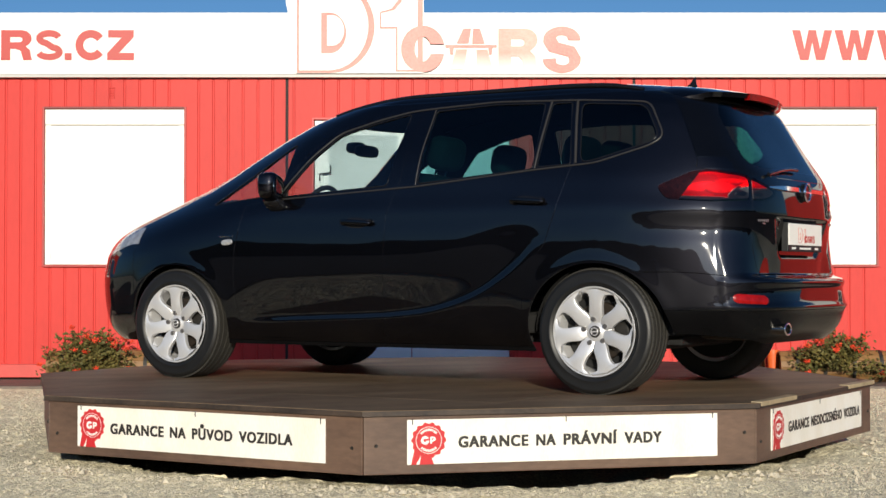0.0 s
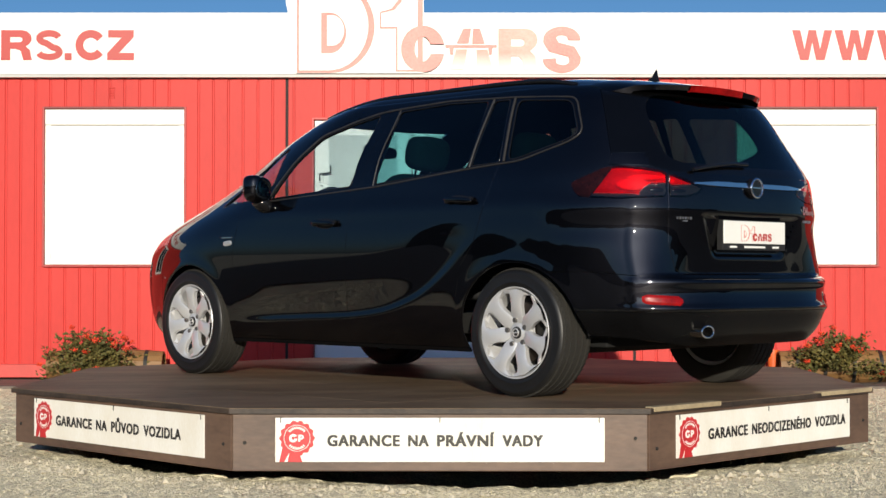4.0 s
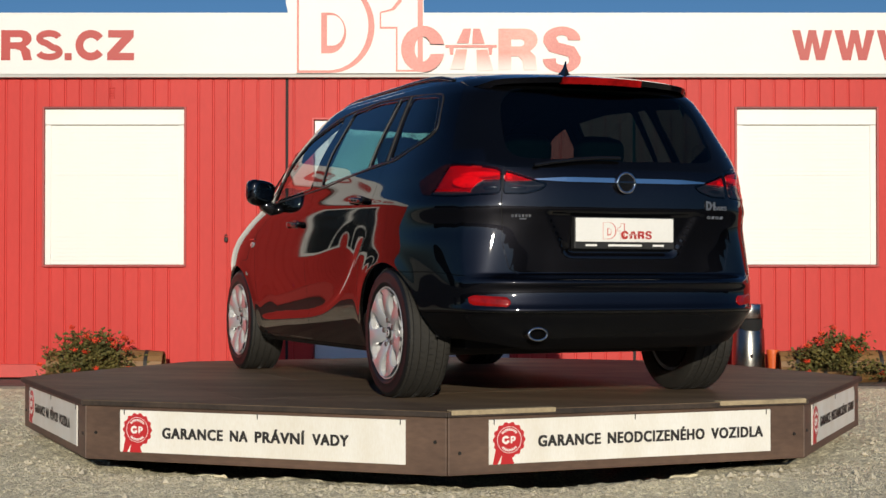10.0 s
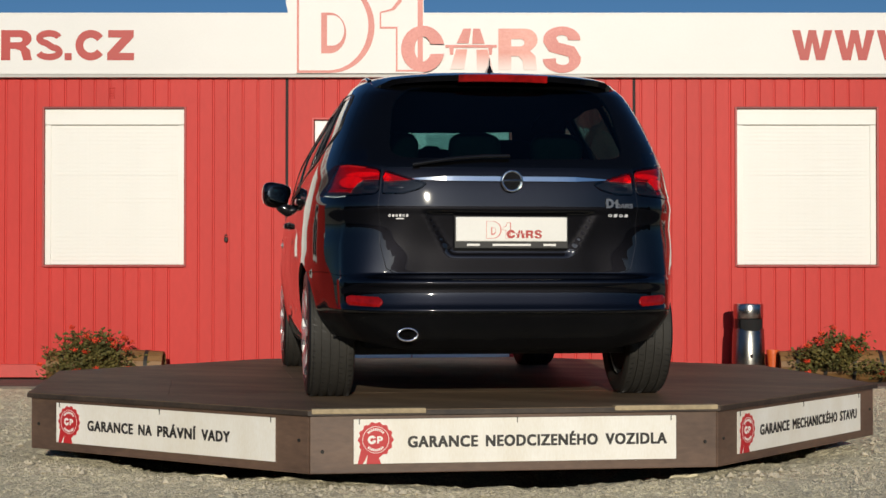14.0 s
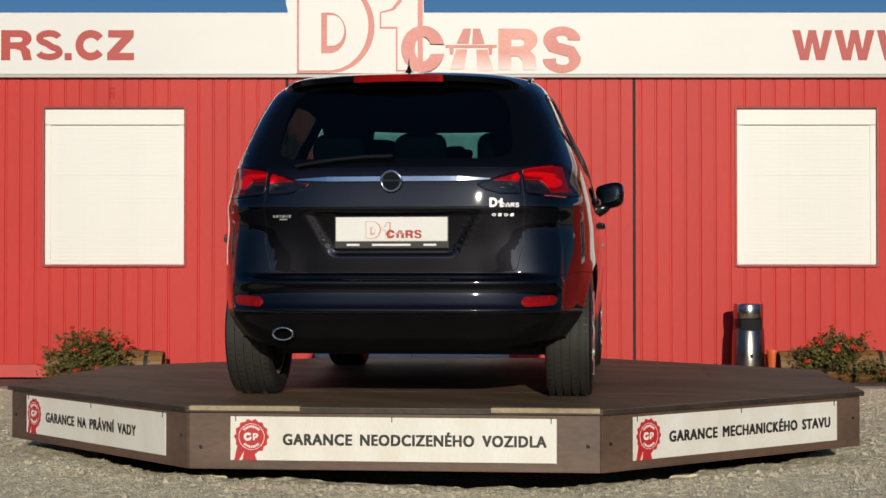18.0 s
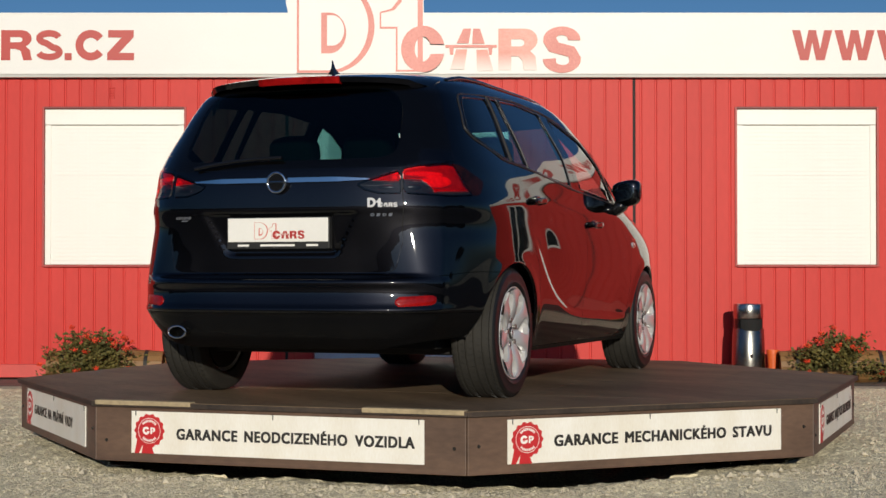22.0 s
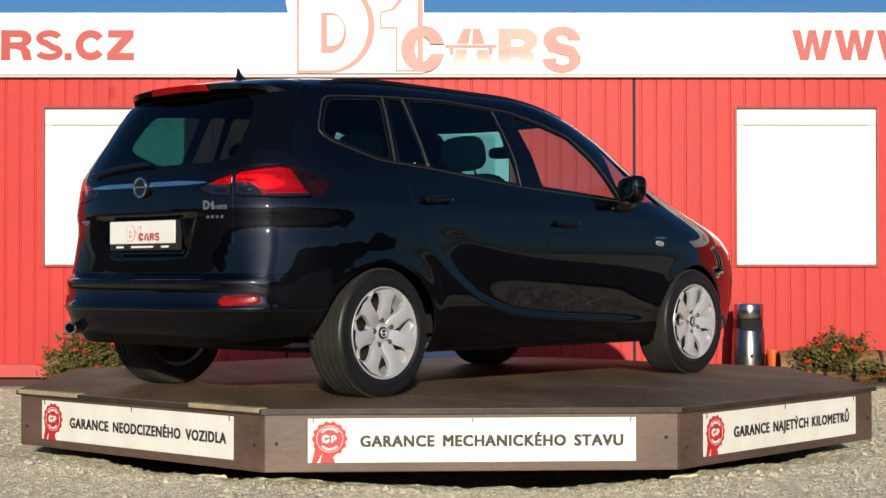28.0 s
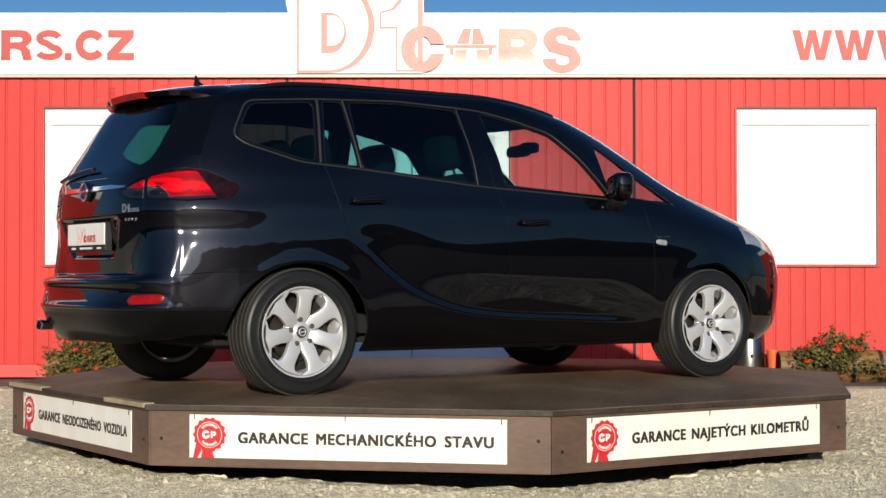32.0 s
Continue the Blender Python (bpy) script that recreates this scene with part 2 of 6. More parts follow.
def ground_height(x, y):
    near = max(0.0, 1 - max(abs(x) - 6, abs(y) - 5.2, 0) / 3)
    h = 0.035 * noise.noise((x * 0.7, y * 0.7, 0)) + 0.016 * noise.noise((x * 3.1, y * 3.1, 4)) + 0.010 * noise.noise((x * 9, y * 9, 7))
    h = h * near * (0.35 if y > 4.2 else 1.0)
    edge = (2.24 if y < -1.9 else 2.14) + 0.07 * noise.noise((x * 1.3, y * 1.3, 9)) + 0.05 * noise.noise((x * 6, y * 6, 2))
    t = min(1.0, max(0.0, (edge - math.hypot(x, y)) / 0.07))       # the pit under the table
    return h * 0.8 - 0.006 * near - 0.22 * t


def ground():
    def axis(lo, hi, step):
        inner = list(np.arange(lo, hi + 1e-6, step))
        out = [hi + 1, hi + 3, hi + 8, hi + 20, hi + 60, hi + 200, hi + 900]
        inn = [lo - 1, lo - 3, lo - 8, lo - 20, lo - 60, lo - 200, lo - 900]
        return inn[::-1] + inner + out
    xs, ys = axis(-4.9, 4.9, 0.026), axis(-3.7, 5.2, 0.026)
    rng = np.random.default_rng(4)
    vs = [(x, y, ground_height(x, y) + (rng.normal(0, 0.0032) if abs(x) < 4.8 and -3.6 < y < 4.3 else 0)) for y in ys for x in xs]
    n = len(xs)
    fs = [(j * n + i, j * n + i + 1, (j + 1) * n + i + 1, (j + 1) * n + i) for j in range(len(ys) - 1) for i in range(n - 1)]
    g = pmesh("ground", vs, fs, M_GRAVEL, smooth=False)
    tagged(g, "pale grey-beige gravel yard with loose crushed stones", "ground", kind="structure")


ground()


def stones():
    """Loose crushed stones, each a small faceted lump."""
    rng = random.Random(3)
    base = [(1, 0, 0), (-1, 0, 0), (0, 1, 0), (0, -1, 0), (0, 0, 1), (0, 0, -0.4)]
    tri = [(0, 2, 4), (2, 1, 4), (1, 3, 4), (3, 0, 4), (2, 0, 5), (1, 2, 5), (3, 1, 5), (0, 3, 5)]
    vs, fs = [], []
    def lump(x, y, s):
        k = len(vs)
        a = rng.uniform(0, 6.3)
        z = ground_height(x, y) + s * 0.25
        for b in base:
            p = [b[0] * s * rng.uniform(0.6, 1.2), b[1] * s * rng.uniform(0.6, 1.2), b[2] * s * rng.uniform(0.5, 0.9)]
            vs.append((x + p[0] * math.cos(a) - p[1] * math.sin(a), y + p[0] * math.sin(a) + p[1] * math.cos(a), z + p[2]))
        fs.extend((k + t[0], k + t[1], k + t[2]) for t in tri)
    for _ in range(15000):
        x, y = rng.uniform(-4.6, 4.6), rng.uniform(-3.6, 4.2)
        if math.hypot(x, y) < 2.40:
            continue
        lump(x, y, rng.choice((0.004, 0.005, 0.006, 0.008, 0.010)))
    for _ in range(38000):      # fine grains before the table
        x, y = rng.uniform(-3.4, 3.4), rng.uniform(-3.3, -1.2)
        if math.hypot(x, y) > 2.36:
            lump(x, y, rng.uniform(0.0025, 0.0065))
    for _ in range(700):        # larger bits over the yard
        a, r = rng.uniform(0, 6.3), rng.uniform(2.5, 4.4)
        lump(r * math.cos(a), r * math.sin(a), rng.choice((0.010, 0.012, 0.012, 0.016, 0.020)))
    for _ in range(46):         # heaps of broken stone by the table
        i = rng.randrange(4)
        lump((1.80, 1.55, -0.15, -1.9)[i] + rng.gauss(0, 0.12), (-1.85, -2.05, -2.55, -1.75)[i] + rng.gauss(0, 0.06), rng.uniform(0.012, 0.030))
    for _ in range(260):        # a ridge of coarser pieces lies round the table
        a, r = rng.uniform(0, 6.3), 2.44 + abs(rng.gauss(0.0, 0.16))
        lump(r * math.cos(a), r * math.sin(a), rng.choice((0.010, 0.012, 0.014, 0.018, 0.024)))
    tagged(pmesh("gravel_stones", vs, fs, M_STONE), "loose pale crushed stones scattered over the yard", "gravel", kind="stuff")


stones()


# ---- the red building ----
WY = 5.29                     # front of the wall
SEAMS = (-11.07, -7.86, -4.65, -1.44, 1.77, 4.98, 8.19, 11.40)
OPEN = {"window_1": (-3.68, -2.39, 1.07, 2.51), "window_2": (2.72, 4.01, 1.07, 2.51), "door_1": (-1.19, 0.62, 0.20, 2.41), "window_3": (-7.0, -5.6, 1.07, 2.51), "window_4": (5.95, 7.35, 1.07, 2.51)}


def sheet(vs, fs, x0, x1, z0, z1, off):
    """One field of ribbed sheet: broad flats with narrow grooves."""
    pitch, xs = 0.137, [(x0, 0.0)]
    k = math.ceil((x0 - off) / pitch)
    while off + k * pitch < x1 - 0.04:
        c = off + k * pitch
        if c > x0 + 0.03:
            xs += [(c - 0.012, 0.0), (c - 0.007, 0.008), (c + 0.006, 0.008), (c + 0.012, 0.0)]
        k += 1
    xs.append((x1, 0.0))
    s = len(vs)
    for x, d in xs:
        vs += [(x, WY + d, z0), (x, WY + d, z1)]
    fs += [(s + 2 * i, s + 2 * i + 2, s + 2 * i + 3, s + 2 * i + 1) for i in range(len(xs) - 1)]


def stroke(pts, w):
    """The outline of a line of even width."""
    lo, hi = [], []
    for i, p in enumerate(pts):
        a, b = pts[max(i - 1, 0)], pts[min(i + 1, len(pts) - 1)]
        dx, dz = b[0] - a[0], b[1] - a[1]
        k = w / 2 / math.hypot(dx, dz)
        lo.append((p[0] - dz * k, p[1] + dx * k))
        hi.append((p[0] + dz * k, p[1] - dx * k))
    return lo + hi[::-1]


def band(name, pts, w, material, parent, m, thick, label=""):
    """A raised band of even width along a line in the x-z plane."""
    o = stroke(pts, w)
    n = len(pts)
    lo, hi = o[:n], o[n:][::-1]
    vs = [m @ Vector((x, y, z)) for y in (-thick, 0.0) for x, z in lo + hi]
    fs = []
    for i in range(n - 1):
        fs += [(i, i + 1, n + i + 1, n + i), (i, 2 * n + i, 2 * n + i + 1, i + 1), (n + i, n + i + 1, 3 * n + i + 1, 3 * n + i)]
    fs += [(0, n, 3 * n, 2 * n), (n - 1, 3 * n - 1, 4 * n - 1, 2 * n - 1)]
    return pmesh(name, vs, fs, material, parent, label)


BIG = {"R": [[(0, 0), (0.084, 0), (0.084, 0.105), (0.135, 0.105), (0.178, 0.088), (0.192, 0.05), (0.204, 0), (0.288, 0), (0.276, 0.03), (0.268, 0.09), (0.228, 0.128)] + arc(0.185, 0.201, 0.095, 0.077, -50, 90, 12) + [(0, 0.278)],
             [(0.084, 0.166), (0.160, 0.166)] + arc(0.165, 0.190, 0.032, 0.024, -90, 90, 8) + [(0.084, 0.214)]],
       "S": arc(0.1275, 0.203, 0.090, 0.046, 12, 250, 18) + arc(0.1275, 0.076, 0.096, 0.046, 70, -168, 18),
       "C": arc(0.141, 0.139, 0.105, 0.105, 36, 324, 28),
       "Z": [[(0, 0), (0.247, 0), (0.247, 0.068), (0.110, 0.068), (0.243, 0.214), (0.243, 0.278), (0.008, 0.278), (0.008, 0.210), (0.132, 0.210), (0, 0.066)]],
       "W": [[(0, 0.278), (0.075, 0.278), (0.113, 0.100), (0.150, 0.278), (0.220, 0.278), (0.257, 0.100), (0.295, 0.278), (0.370, 0.278), (0.298, 0), (0.220, 0), (0.185, 0.165), (0.150, 0), (0.072, 0)]],
       ".": [[(0, 0), (0.065, 0), (0.065, 0.066), (0, 0.066)]]}


def building():
    for i in range(7):
        x0, x1 = SEAMS[i] + 0.014, SEAMS[i + 1] - 0.014
        vs, fs = [], []
        holes = [o for o in OPEN.values() if x0 < o[0] < x1]
        if holes:
            a, b, c, d = holes[0]
            sheet(vs, fs, x0, a - 0.012, 0.152, 2.79, x0 + 0.05)
            sheet(vs, fs, b + 0.012, x1, 0.152, 2.79, x0 + 0.05)
            sheet(vs, fs, a - 0.012, b + 0.012, d + 0.012, 2.79, x0 + 0.05)
            if c > 0.3:
                sheet(vs, fs, a - 0.012, b + 0.012, 0.152, c - 0.012, x0 + 0.05)
        else:
            sheet(vs, fs, x0, x1, 0.152, 2.79, x0 + 0.05)
        w = pmesh("wall_front", vs, fs, M_WALL)
        tagged(w, "bright red ribbed sheet-metal wall of a site cabin", "wall", kind="structure")
        box("trim", x0, x1, WY - 0.012, WY + 0.03, 0.03, 0.150, M_RAIL, w, "paler red steel bottom rail", 0.004)
    for i, x in enumerate(SEAMS):
        g = box("trim", x - 0.013, x + 0.013, WY + 0.006, WY + 0.02, 0.03, 2.80, M_GAP, None, "", 0)
        tagged(g, "dark joint between two red cabins", "joint", kind="structure")
    shell = box("wall_back", SEAMS[0], SEAMS[-1], WY + 0.20, WY + 2.6, 0.02, 2.79, M_WALLFRAME, None, "", 0)
    tagged(shell, "red cabin body behind the front wall", "wall", kind="structure")
    f = box("fascia", SEAMS[0], SEAMS[-1], WY - 0.06, WY + 2.6, 2.825, 3.386, M_SIGNWHITE, None, "", 0.006)
    tagged(f, "long white fascia board with red lettering over the cabins", "fascia", kind="structure")
    box("edge_strip", SEAMS[0], SEAMS[-1], WY - 0.066, WY + 0.02, 2.795, 2.823, M_STRIP, f, "pale grey metal lower edge", 0.003)
    box("joint", SEAMS[0], SEAMS[-1], WY - 0.064, WY - 0.061, 3.380, 3.392, M_SHUTTER, f, "", 0)
    for ch, a, b in (("R", -4.070, -3.775), ("S", -3.755, -3.500), (".", -3.485, -3.420), ("C", -3.385, -3.115), ("Z", -3.092, -2.845), ("W", 3.222, 3.592), ("W", 3.612, 3.982), ("W", 4.002, 4.372), (".", 4.39, 4.455)):
        if ch in "SC":
            band("letter", BIG[ch], 0.060 if ch == "S" else 0.072, M_SIGNRED, f, pose(a, WY - 0.0605, 2.953), 0.004, "red capital letter")
            continue
        flat_shape("letter", BIG[ch], M_SIGNRED, f, pose(a, WY - 0.0605, 2.953), 0.004, "red capital letter")
    for x in (-8.0, -7.6, -7.2):
        flat_shape("letter", BIG["W"], M_SIGNRED, f, pose(x, WY - 0.0605, 2.960), 0.004, "red capital letter")
    for i, (x0, x1) in enumerate(((-6.6, -6.2), (-6.1, -5.95), (-5.8, -5.35), (-5.2, -4.75), (4.7, 5.1), (5.2, 5.35), (5.5, 5.95), (6.1, 6.5), (6.6, 7.0))):
        c, w = (x0 + x1) / 2, (x1 - x0) / 2
        o = [(c - w, 2.972), (c + w, 2.972), (c + w, 3.222), (c - w, 3.222)]
        ring = arc(c, 3.097, w, 0.125, 0, 354, 30)
        hole = arc(c, 3.097, w - 0.085, 0.06, 0, 354, 20)
        flat_shape("letter_bar", [o] if w < 0.1 else ([ring, hole] if i % 2 == 0 else [o, [(c - w + 0.09, 3.06), (c + w - 0.09, 3.06), (c + w - 0.09, 3.14), (c - w + 0.09, 3.14)]]), M_SIGNRED, f, pose(0, WY - 0.0605, 0), 0.004, "plain red shape")
    return f


fascia = building()


def fade_material():
    """Sun-bleached vinyl that pales to white towards its lower edge."""
    m = mat("bleached_red_vinyl", (0.72, 0.34, 0.28), 0.45, 0, 0.30, 1.6, 0, 90, dark=(0.60, 0.16, 0.12))
    nd, lk = m.node_tree.nodes, m.node_tree.links
    b = nd["Principled BSDF"]
    src = b.inputs["Base Color"].links[0].from_socket
    tc, sep, rg, mx = nd.new("ShaderNodeTexCoord"), nd.new("ShaderNodeSeparateXYZ"), nd.new("ShaderNodeMapRange"), nd.new("ShaderNodeMix")
    lk.new(tc.outputs["Object"], sep.inputs[0])
    lk.new(sep.outputs[2], rg.inputs["Value"])
    rg.inputs["From Min"].default_value, rg.inputs["From Max"].default_value = 2.84, 3.02
    mx.data_type = "RGBA"
    lk.new(rg.outputs[0], mx.inputs["Factor"])
    mx.inputs["A"].default_value = (0.80, 0.74, 0.70, 1)
    lk.new(src, mx.inputs["B"])
    lk.new(mx.outputs["Result"], b.inputs["Base Color"])
    return m


M_LOGOFADE = fade_material()


def dealer_mark(lp, draw, bold=False):
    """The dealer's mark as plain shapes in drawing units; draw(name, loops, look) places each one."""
    def dee(x0, x1, y0, y1, k):
        c = x1 - k
        return [(x0, y1)] + arc(c, (y0 + y1) / 2, k, (y1 - y0) / 2, 90, -90, 24) + [(x0, y0)]
    if bold:
        draw("outline", [lp(dee(75, 474, -90, 382, 225)), lp(dee(190, 360, 30, 270, 110))], "outline")
    else:
        draw("outline", [lp(dee(75, 474, -90, 382, 225)), lp(dee(86, 442, -84, 369, 205))], "outline")
        draw("outline", [lp(dee(200, 328, 75, 282, 85)), lp(dee(230, 318, 88, 243, 62))], "outline")
    stem = [(583, 375), (583, 157), (500, 157), (500, 72), (560, 55), (600, 5), (612, -60), (722, -60), (722, 375)]
    hole = [(592, 366), (592, 147), (508, 147), (508, 78), (575, 62), (612, 20), (626, -48), (695, -48), (695, 366)]
    draw("outline", [lp(stem)] if bold else [lp(stem), lp(hole)], "outline")
    draw("open_ring", [lp(arc(722, 260, 112, 118, 12, 348, 30) + arc(722, 260, 42, 64, 336, 24, 24))], "top")
    for st in ([(930, 155), (970, 155), (957, 230), (895, 230)], [(980, 155), (1015, 155), (1040, 232), (975, 232)]):
        draw("road_stripe", [lp(st)], "shape")
    for st in ([(893, 260), (950, 260), (935, 362), (862, 362)], [(997, 262), (1053, 262), (1085, 370), (1000, 370)]):
        draw("road_stripe", [lp(st)], "fade")
    draw("bridge", [lp([(838, 238), (1102, 238), (1102, 252), (1080, 252), (1076, 288), (1062, 288), (1058, 252), (880, 252), (878, 288), (862, 288), (858, 252), (838, 252)])], "shape")
    draw("notched_plate", [lp([(1110, 366), (1110, 155)] + arc(1245, 212, 66, 57, 270, 410, 16) + [(1272, 268), (1300, 295), (1308, 366), (1240, 366), (1235, 320), (1212, 296), (1176, 296), (1176, 366)]),
                           lp([(1176, 246), (1176, 208)] + arc(1222, 227, 22, 19, -90, 90, 8))], "fade")
    draw("double_hook", [lp([(1528, 214), (1468, 214)] + arc(1436, 205, 30, 17, 10, -170, 10) + [(1420, 226), (1500, 246), (1533, 300)] + arc(1436, 310, 98, 70, 0, 180, 18) + [(1405, 306)] + arc(1440, 322, 34, 18, 180, 0, 10) + [(1470, 298), (1370, 272), (1341, 225)] + arc(1436, 210, 95, 66, 180, 360, 18))], "shape")


def logo_sign():
    e = thing("logo_sign", "white sign plate with bleached red shapes above the fascia", "sign", at=(0, WY - 0.064, 0))
    def lp(pts):       # from drawing units to metres on the sign
        return [((500 + x / 2.9 - 784) * 0.0052, 3.41 - (y / 2.9 - 22) * 0.00526) for x, y in pts]
    flat_shape("plate", [[(-1.345, 2.83), (-0.175, 2.83), (-0.175, 3.86), (-1.3, 3.86), (-1.3, 3.62)] + arc(-1.35, 3.50, 0.095, 0.12, 90, 210, 10)], M_SIGNWHITE, e, pose(0, 0, 0), 0.02)
    dealer_mark(lp, lambda name, loops, kind: flat_shape(name, loops, M_LOGOFADE if kind == "fade" else M_LOGORED, e, pose(0, {"outline": -0.021, "top": -0.0245}.get(kind, -0.003), 0)))


logo_sign()


def window(name):
    a, b, c, d = OPEN[name]
    e = thing(name, "cabin window closed by a white roller shutter", "window", "shuttered windows", "structure")
    # shade of the window recess is put into the frame colours
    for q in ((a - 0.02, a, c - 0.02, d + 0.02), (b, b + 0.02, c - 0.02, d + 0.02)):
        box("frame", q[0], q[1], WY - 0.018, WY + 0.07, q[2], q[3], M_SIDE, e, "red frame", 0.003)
    box("frame", a, b, WY - 0.02, WY + 0.07, d, d + 0.02, M_FRAME, e, "red frame darkened for the shade at its top", 0.003)
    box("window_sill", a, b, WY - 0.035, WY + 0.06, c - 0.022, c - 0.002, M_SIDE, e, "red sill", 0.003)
    box("shutter_box", a + 0.002, b - 0.002, WY + 0.008, WY + 0.06, d - 0.145, d - 0.002, M_SHUTTER, e, "white shutter box", 0.004)
    for x in (a + 0.002, b - 0.055):
        box("guide_rail", x, x + 0.053, WY + 0.014, WY + 0.06, c, d - 0.147, M_SHUTTER, e, "", 0.003)
    n, h = 36, (d - 0.147 - c - 0.004) / 36
    prof = [(0.0, 0.0009), (0.002, 0.0002), (h * 0.5, 0.0), (h - 0.002, 0.0002), (h - 0.0003, 0.0009)]
    vs = [(x, WY + 0.026 + p[1], p[0]) for x in (a + 0.05, b - 0.05) for p in prof]
    fs = [(i, i + 5, i + 6, i + 1) for i in range(4)]
    me = bpy.data.meshes.new("slat")
    me.from_pydata(vs, [], fs)
    me.materials.append(M_SHUTTER)
    for z in (d - 0.1465,):
        box("shadow_joint", a + 0.002, b - 0.002, WY + 0.012, WY + 0.03, z - 0.0035, z + 0.0005, M_CONCRETE, e, "", 0)
    box("backing", a + 0.05, b - 0.05, WY + 0.034, WY + 0.06, c, d - 0.147, M_SHUTTER, e, "", 0)
    for i in range(n):
        s = new("slat", me)
        s.parent, s.location = e, (0, 0, c + 0.002 + i * h)


def open_window(name):
    """A window without its shutter: white frame, dark glass."""
    a, b, c, d = OPEN[name]
    e = thing(name, "dark cabin window with a white frame", "window", "open windows", "structure")
    m = mat("dark_pane", (0.02, 0.024, 0.026), 0.04, 0, 0.1, 3, 0, 60)
    for q in ((a, a + 0.09, c, d), (b - 0.09, b, c, d), (a + 0.09, b - 0.09, c, c + 0.09), (a + 0.09, b - 0.09, d - 0.09, d), ((a + b) / 2 - 0.04, (a + b) / 2 + 0.04, c + 0.09, d - 0.09)):
        box("window_frame", q[0], q[1], WY - 0.01, WY + 0.06, q[2], q[3], M_SHUTTER, e, "white frame", 0.004)
    for x0, x1 in ((a + 0.092, (a + b) / 2 - 0.042), ((a + b) / 2 + 0.042, b - 0.092)):
        box("pane", x0, x1, WY + 0.02, WY + 0.03, c + 0.092, d - 0.092, m, e, "dark glass", 0)


open_window("window_3")
open_window("window_4")
window("window_1")
window("window_2")


def door():
    a, b, c, d = OPEN["door_1"]
    e = thing("door_1", "white glazed double door of the red cabin", "door", kind="structure")
    M_PVC = mat("white_pvc", (0.78, 0.80, 0.80), 0.35, 0, 0.04, 3, 0, 60)
    M_PANE = mat("dark_window_glass", (0.60, 0.66, 0.66), 0.10, 0, 0.1, 3, 0, 60)
    box("frame", a - 0.02, a, WY - 0.02, WY + 0.06, 0.2, d + 0.02, M_WALLFRAME, e, "red frame", 0.003)
    box("frame", b, b + 0.02, WY - 0.02, WY + 0.06, 0.2, d + 0.02, M_WALLFRAME, e, "red frame", 0.003)
    box("frame", a, b, WY - 0.02, WY + 0.06, d, d + 0.02, M_WALLFRAME, e, "red frame", 0.003)
    mid = (a + b) / 2
    for x0, x1 in ((a + 0.005, mid - 0.004), (mid + 0.004, b - 0.005)):
        leaf = box("door_leaf", x0, x1, WY + 0.03, WY + 0.07, c, d - 0.004, M_PVC, e, "white door leaf", 0.006)
        box("pane", x0 + 0.13, x1 - 0.13, WY + 0.022, WY + 0.029, c + 0.85, d - 0.14, M_PANE, leaf, "pale screened pane", 0)
        box("panel", x0 + 0.13, x1 - 0.13, WY + 0.020, WY + 0.029, c + 0.13, c + 0.72, M_PVC, leaf, "", 0.004)
    # a white handle in shadow, given a dark colour for that shade
    band("handle", [(a + 0.055, 1.84), (a + 0.055, 1.905), (a + 0.155, 1.92), (a + 0.155, 1.985)], 0.016, M_IRON, e, pose(0, WY - 0.008, 0), 0.02, "stepped lever handle with its shade as dark colour")
    box("handle_plate", a + 0.05, a + 0.085, WY - 0.008, WY + 0.029, 1.80, 2.0, M_PVC, e, "", 0.004)
    s = box("door_step", -1.05, 0.62, WY - 0.50, WY - 0.03, 0.0, 0.17, M_CONCRETE, None, "", 0.012)
    tagged(s, "pale concrete step before the cabin door", "step", kind="structure")


door()
kerb = box("pavement", -12, 12, WY - 0.95, WY + 0.3, -0.2, 0.012, M_PATH, None, "", 0.01)
tagged(kerb, "narrow brown-grey paved strip along the cabins", "pavement", kind="structure")


# unseen dark ground, added so that the car's lower sides reflect less light
M_DARKGROUND = mat("asphalt", (0.055, 0.053, 0.05), 0.85, 0, 0.3, 2, 0.002, 80)
road = pmesh("road", [(-300, -120, 0.04), (300, -120, 0.04), (300, -3.3, 0.04), (-300, -3.3, 0.04), (-5.4, -3.3, 0.04), (5.4, -3.3, 0.04), (-300, 4.2, 0.04), (-5.4, 4.2, 0.04), (5.4, 4.2, 0.04), (300, 4.2, 0.04)],
             [(0, 1, 2, 5, 4, 3), (3, 4, 7, 6), (5, 2, 9, 8)], M_DARKGROUND)
tagged(road, "unseen dark asphalt added round the gravel bed for reflections", "road", kind="structure")


def backdrop():
    """Far behind the camera: a dark belt of trees, seen in reflections only."""
    rng = random.Random(5)
    vs, fs = [], []
    n = 320
    for i in range(n + 1):
        a = radians(180 + 180 * i / n)
        h = 7.6 + 2.8 * noise.noise((i * 0.11, 0, 0)) + 0.7 * noise.noise((i * 0.4, 5, 0)) + rng.uniform(-0.05, 0.05)
        vs += [(70 * math.cos(a), 70 * math.sin(a), -1), (70 * math.cos(a), 70 * math.sin(a), h)]
    fs = [(2 * i, 2 * i + 1, 2 * i + 3, 2 * i + 2) for i in range(n)]
    b = pmesh("backdrop", vs, fs, mat("far_trees", (0.05, 0.06, 0.03), 0.9, 0, 0.4, 0.3, 0, 2))
    tagged(b, "distant dark belt of trees beyond the yard", "trees", kind="structure")


backdrop()


# ---- the turntable ----
DECK_Z, TABLE_R, FACET0 = 0.36, 2.497, -120.0
turntable = thing("turntable", "octagonal brown wooden turntable with white guarantee banners", "turntable")


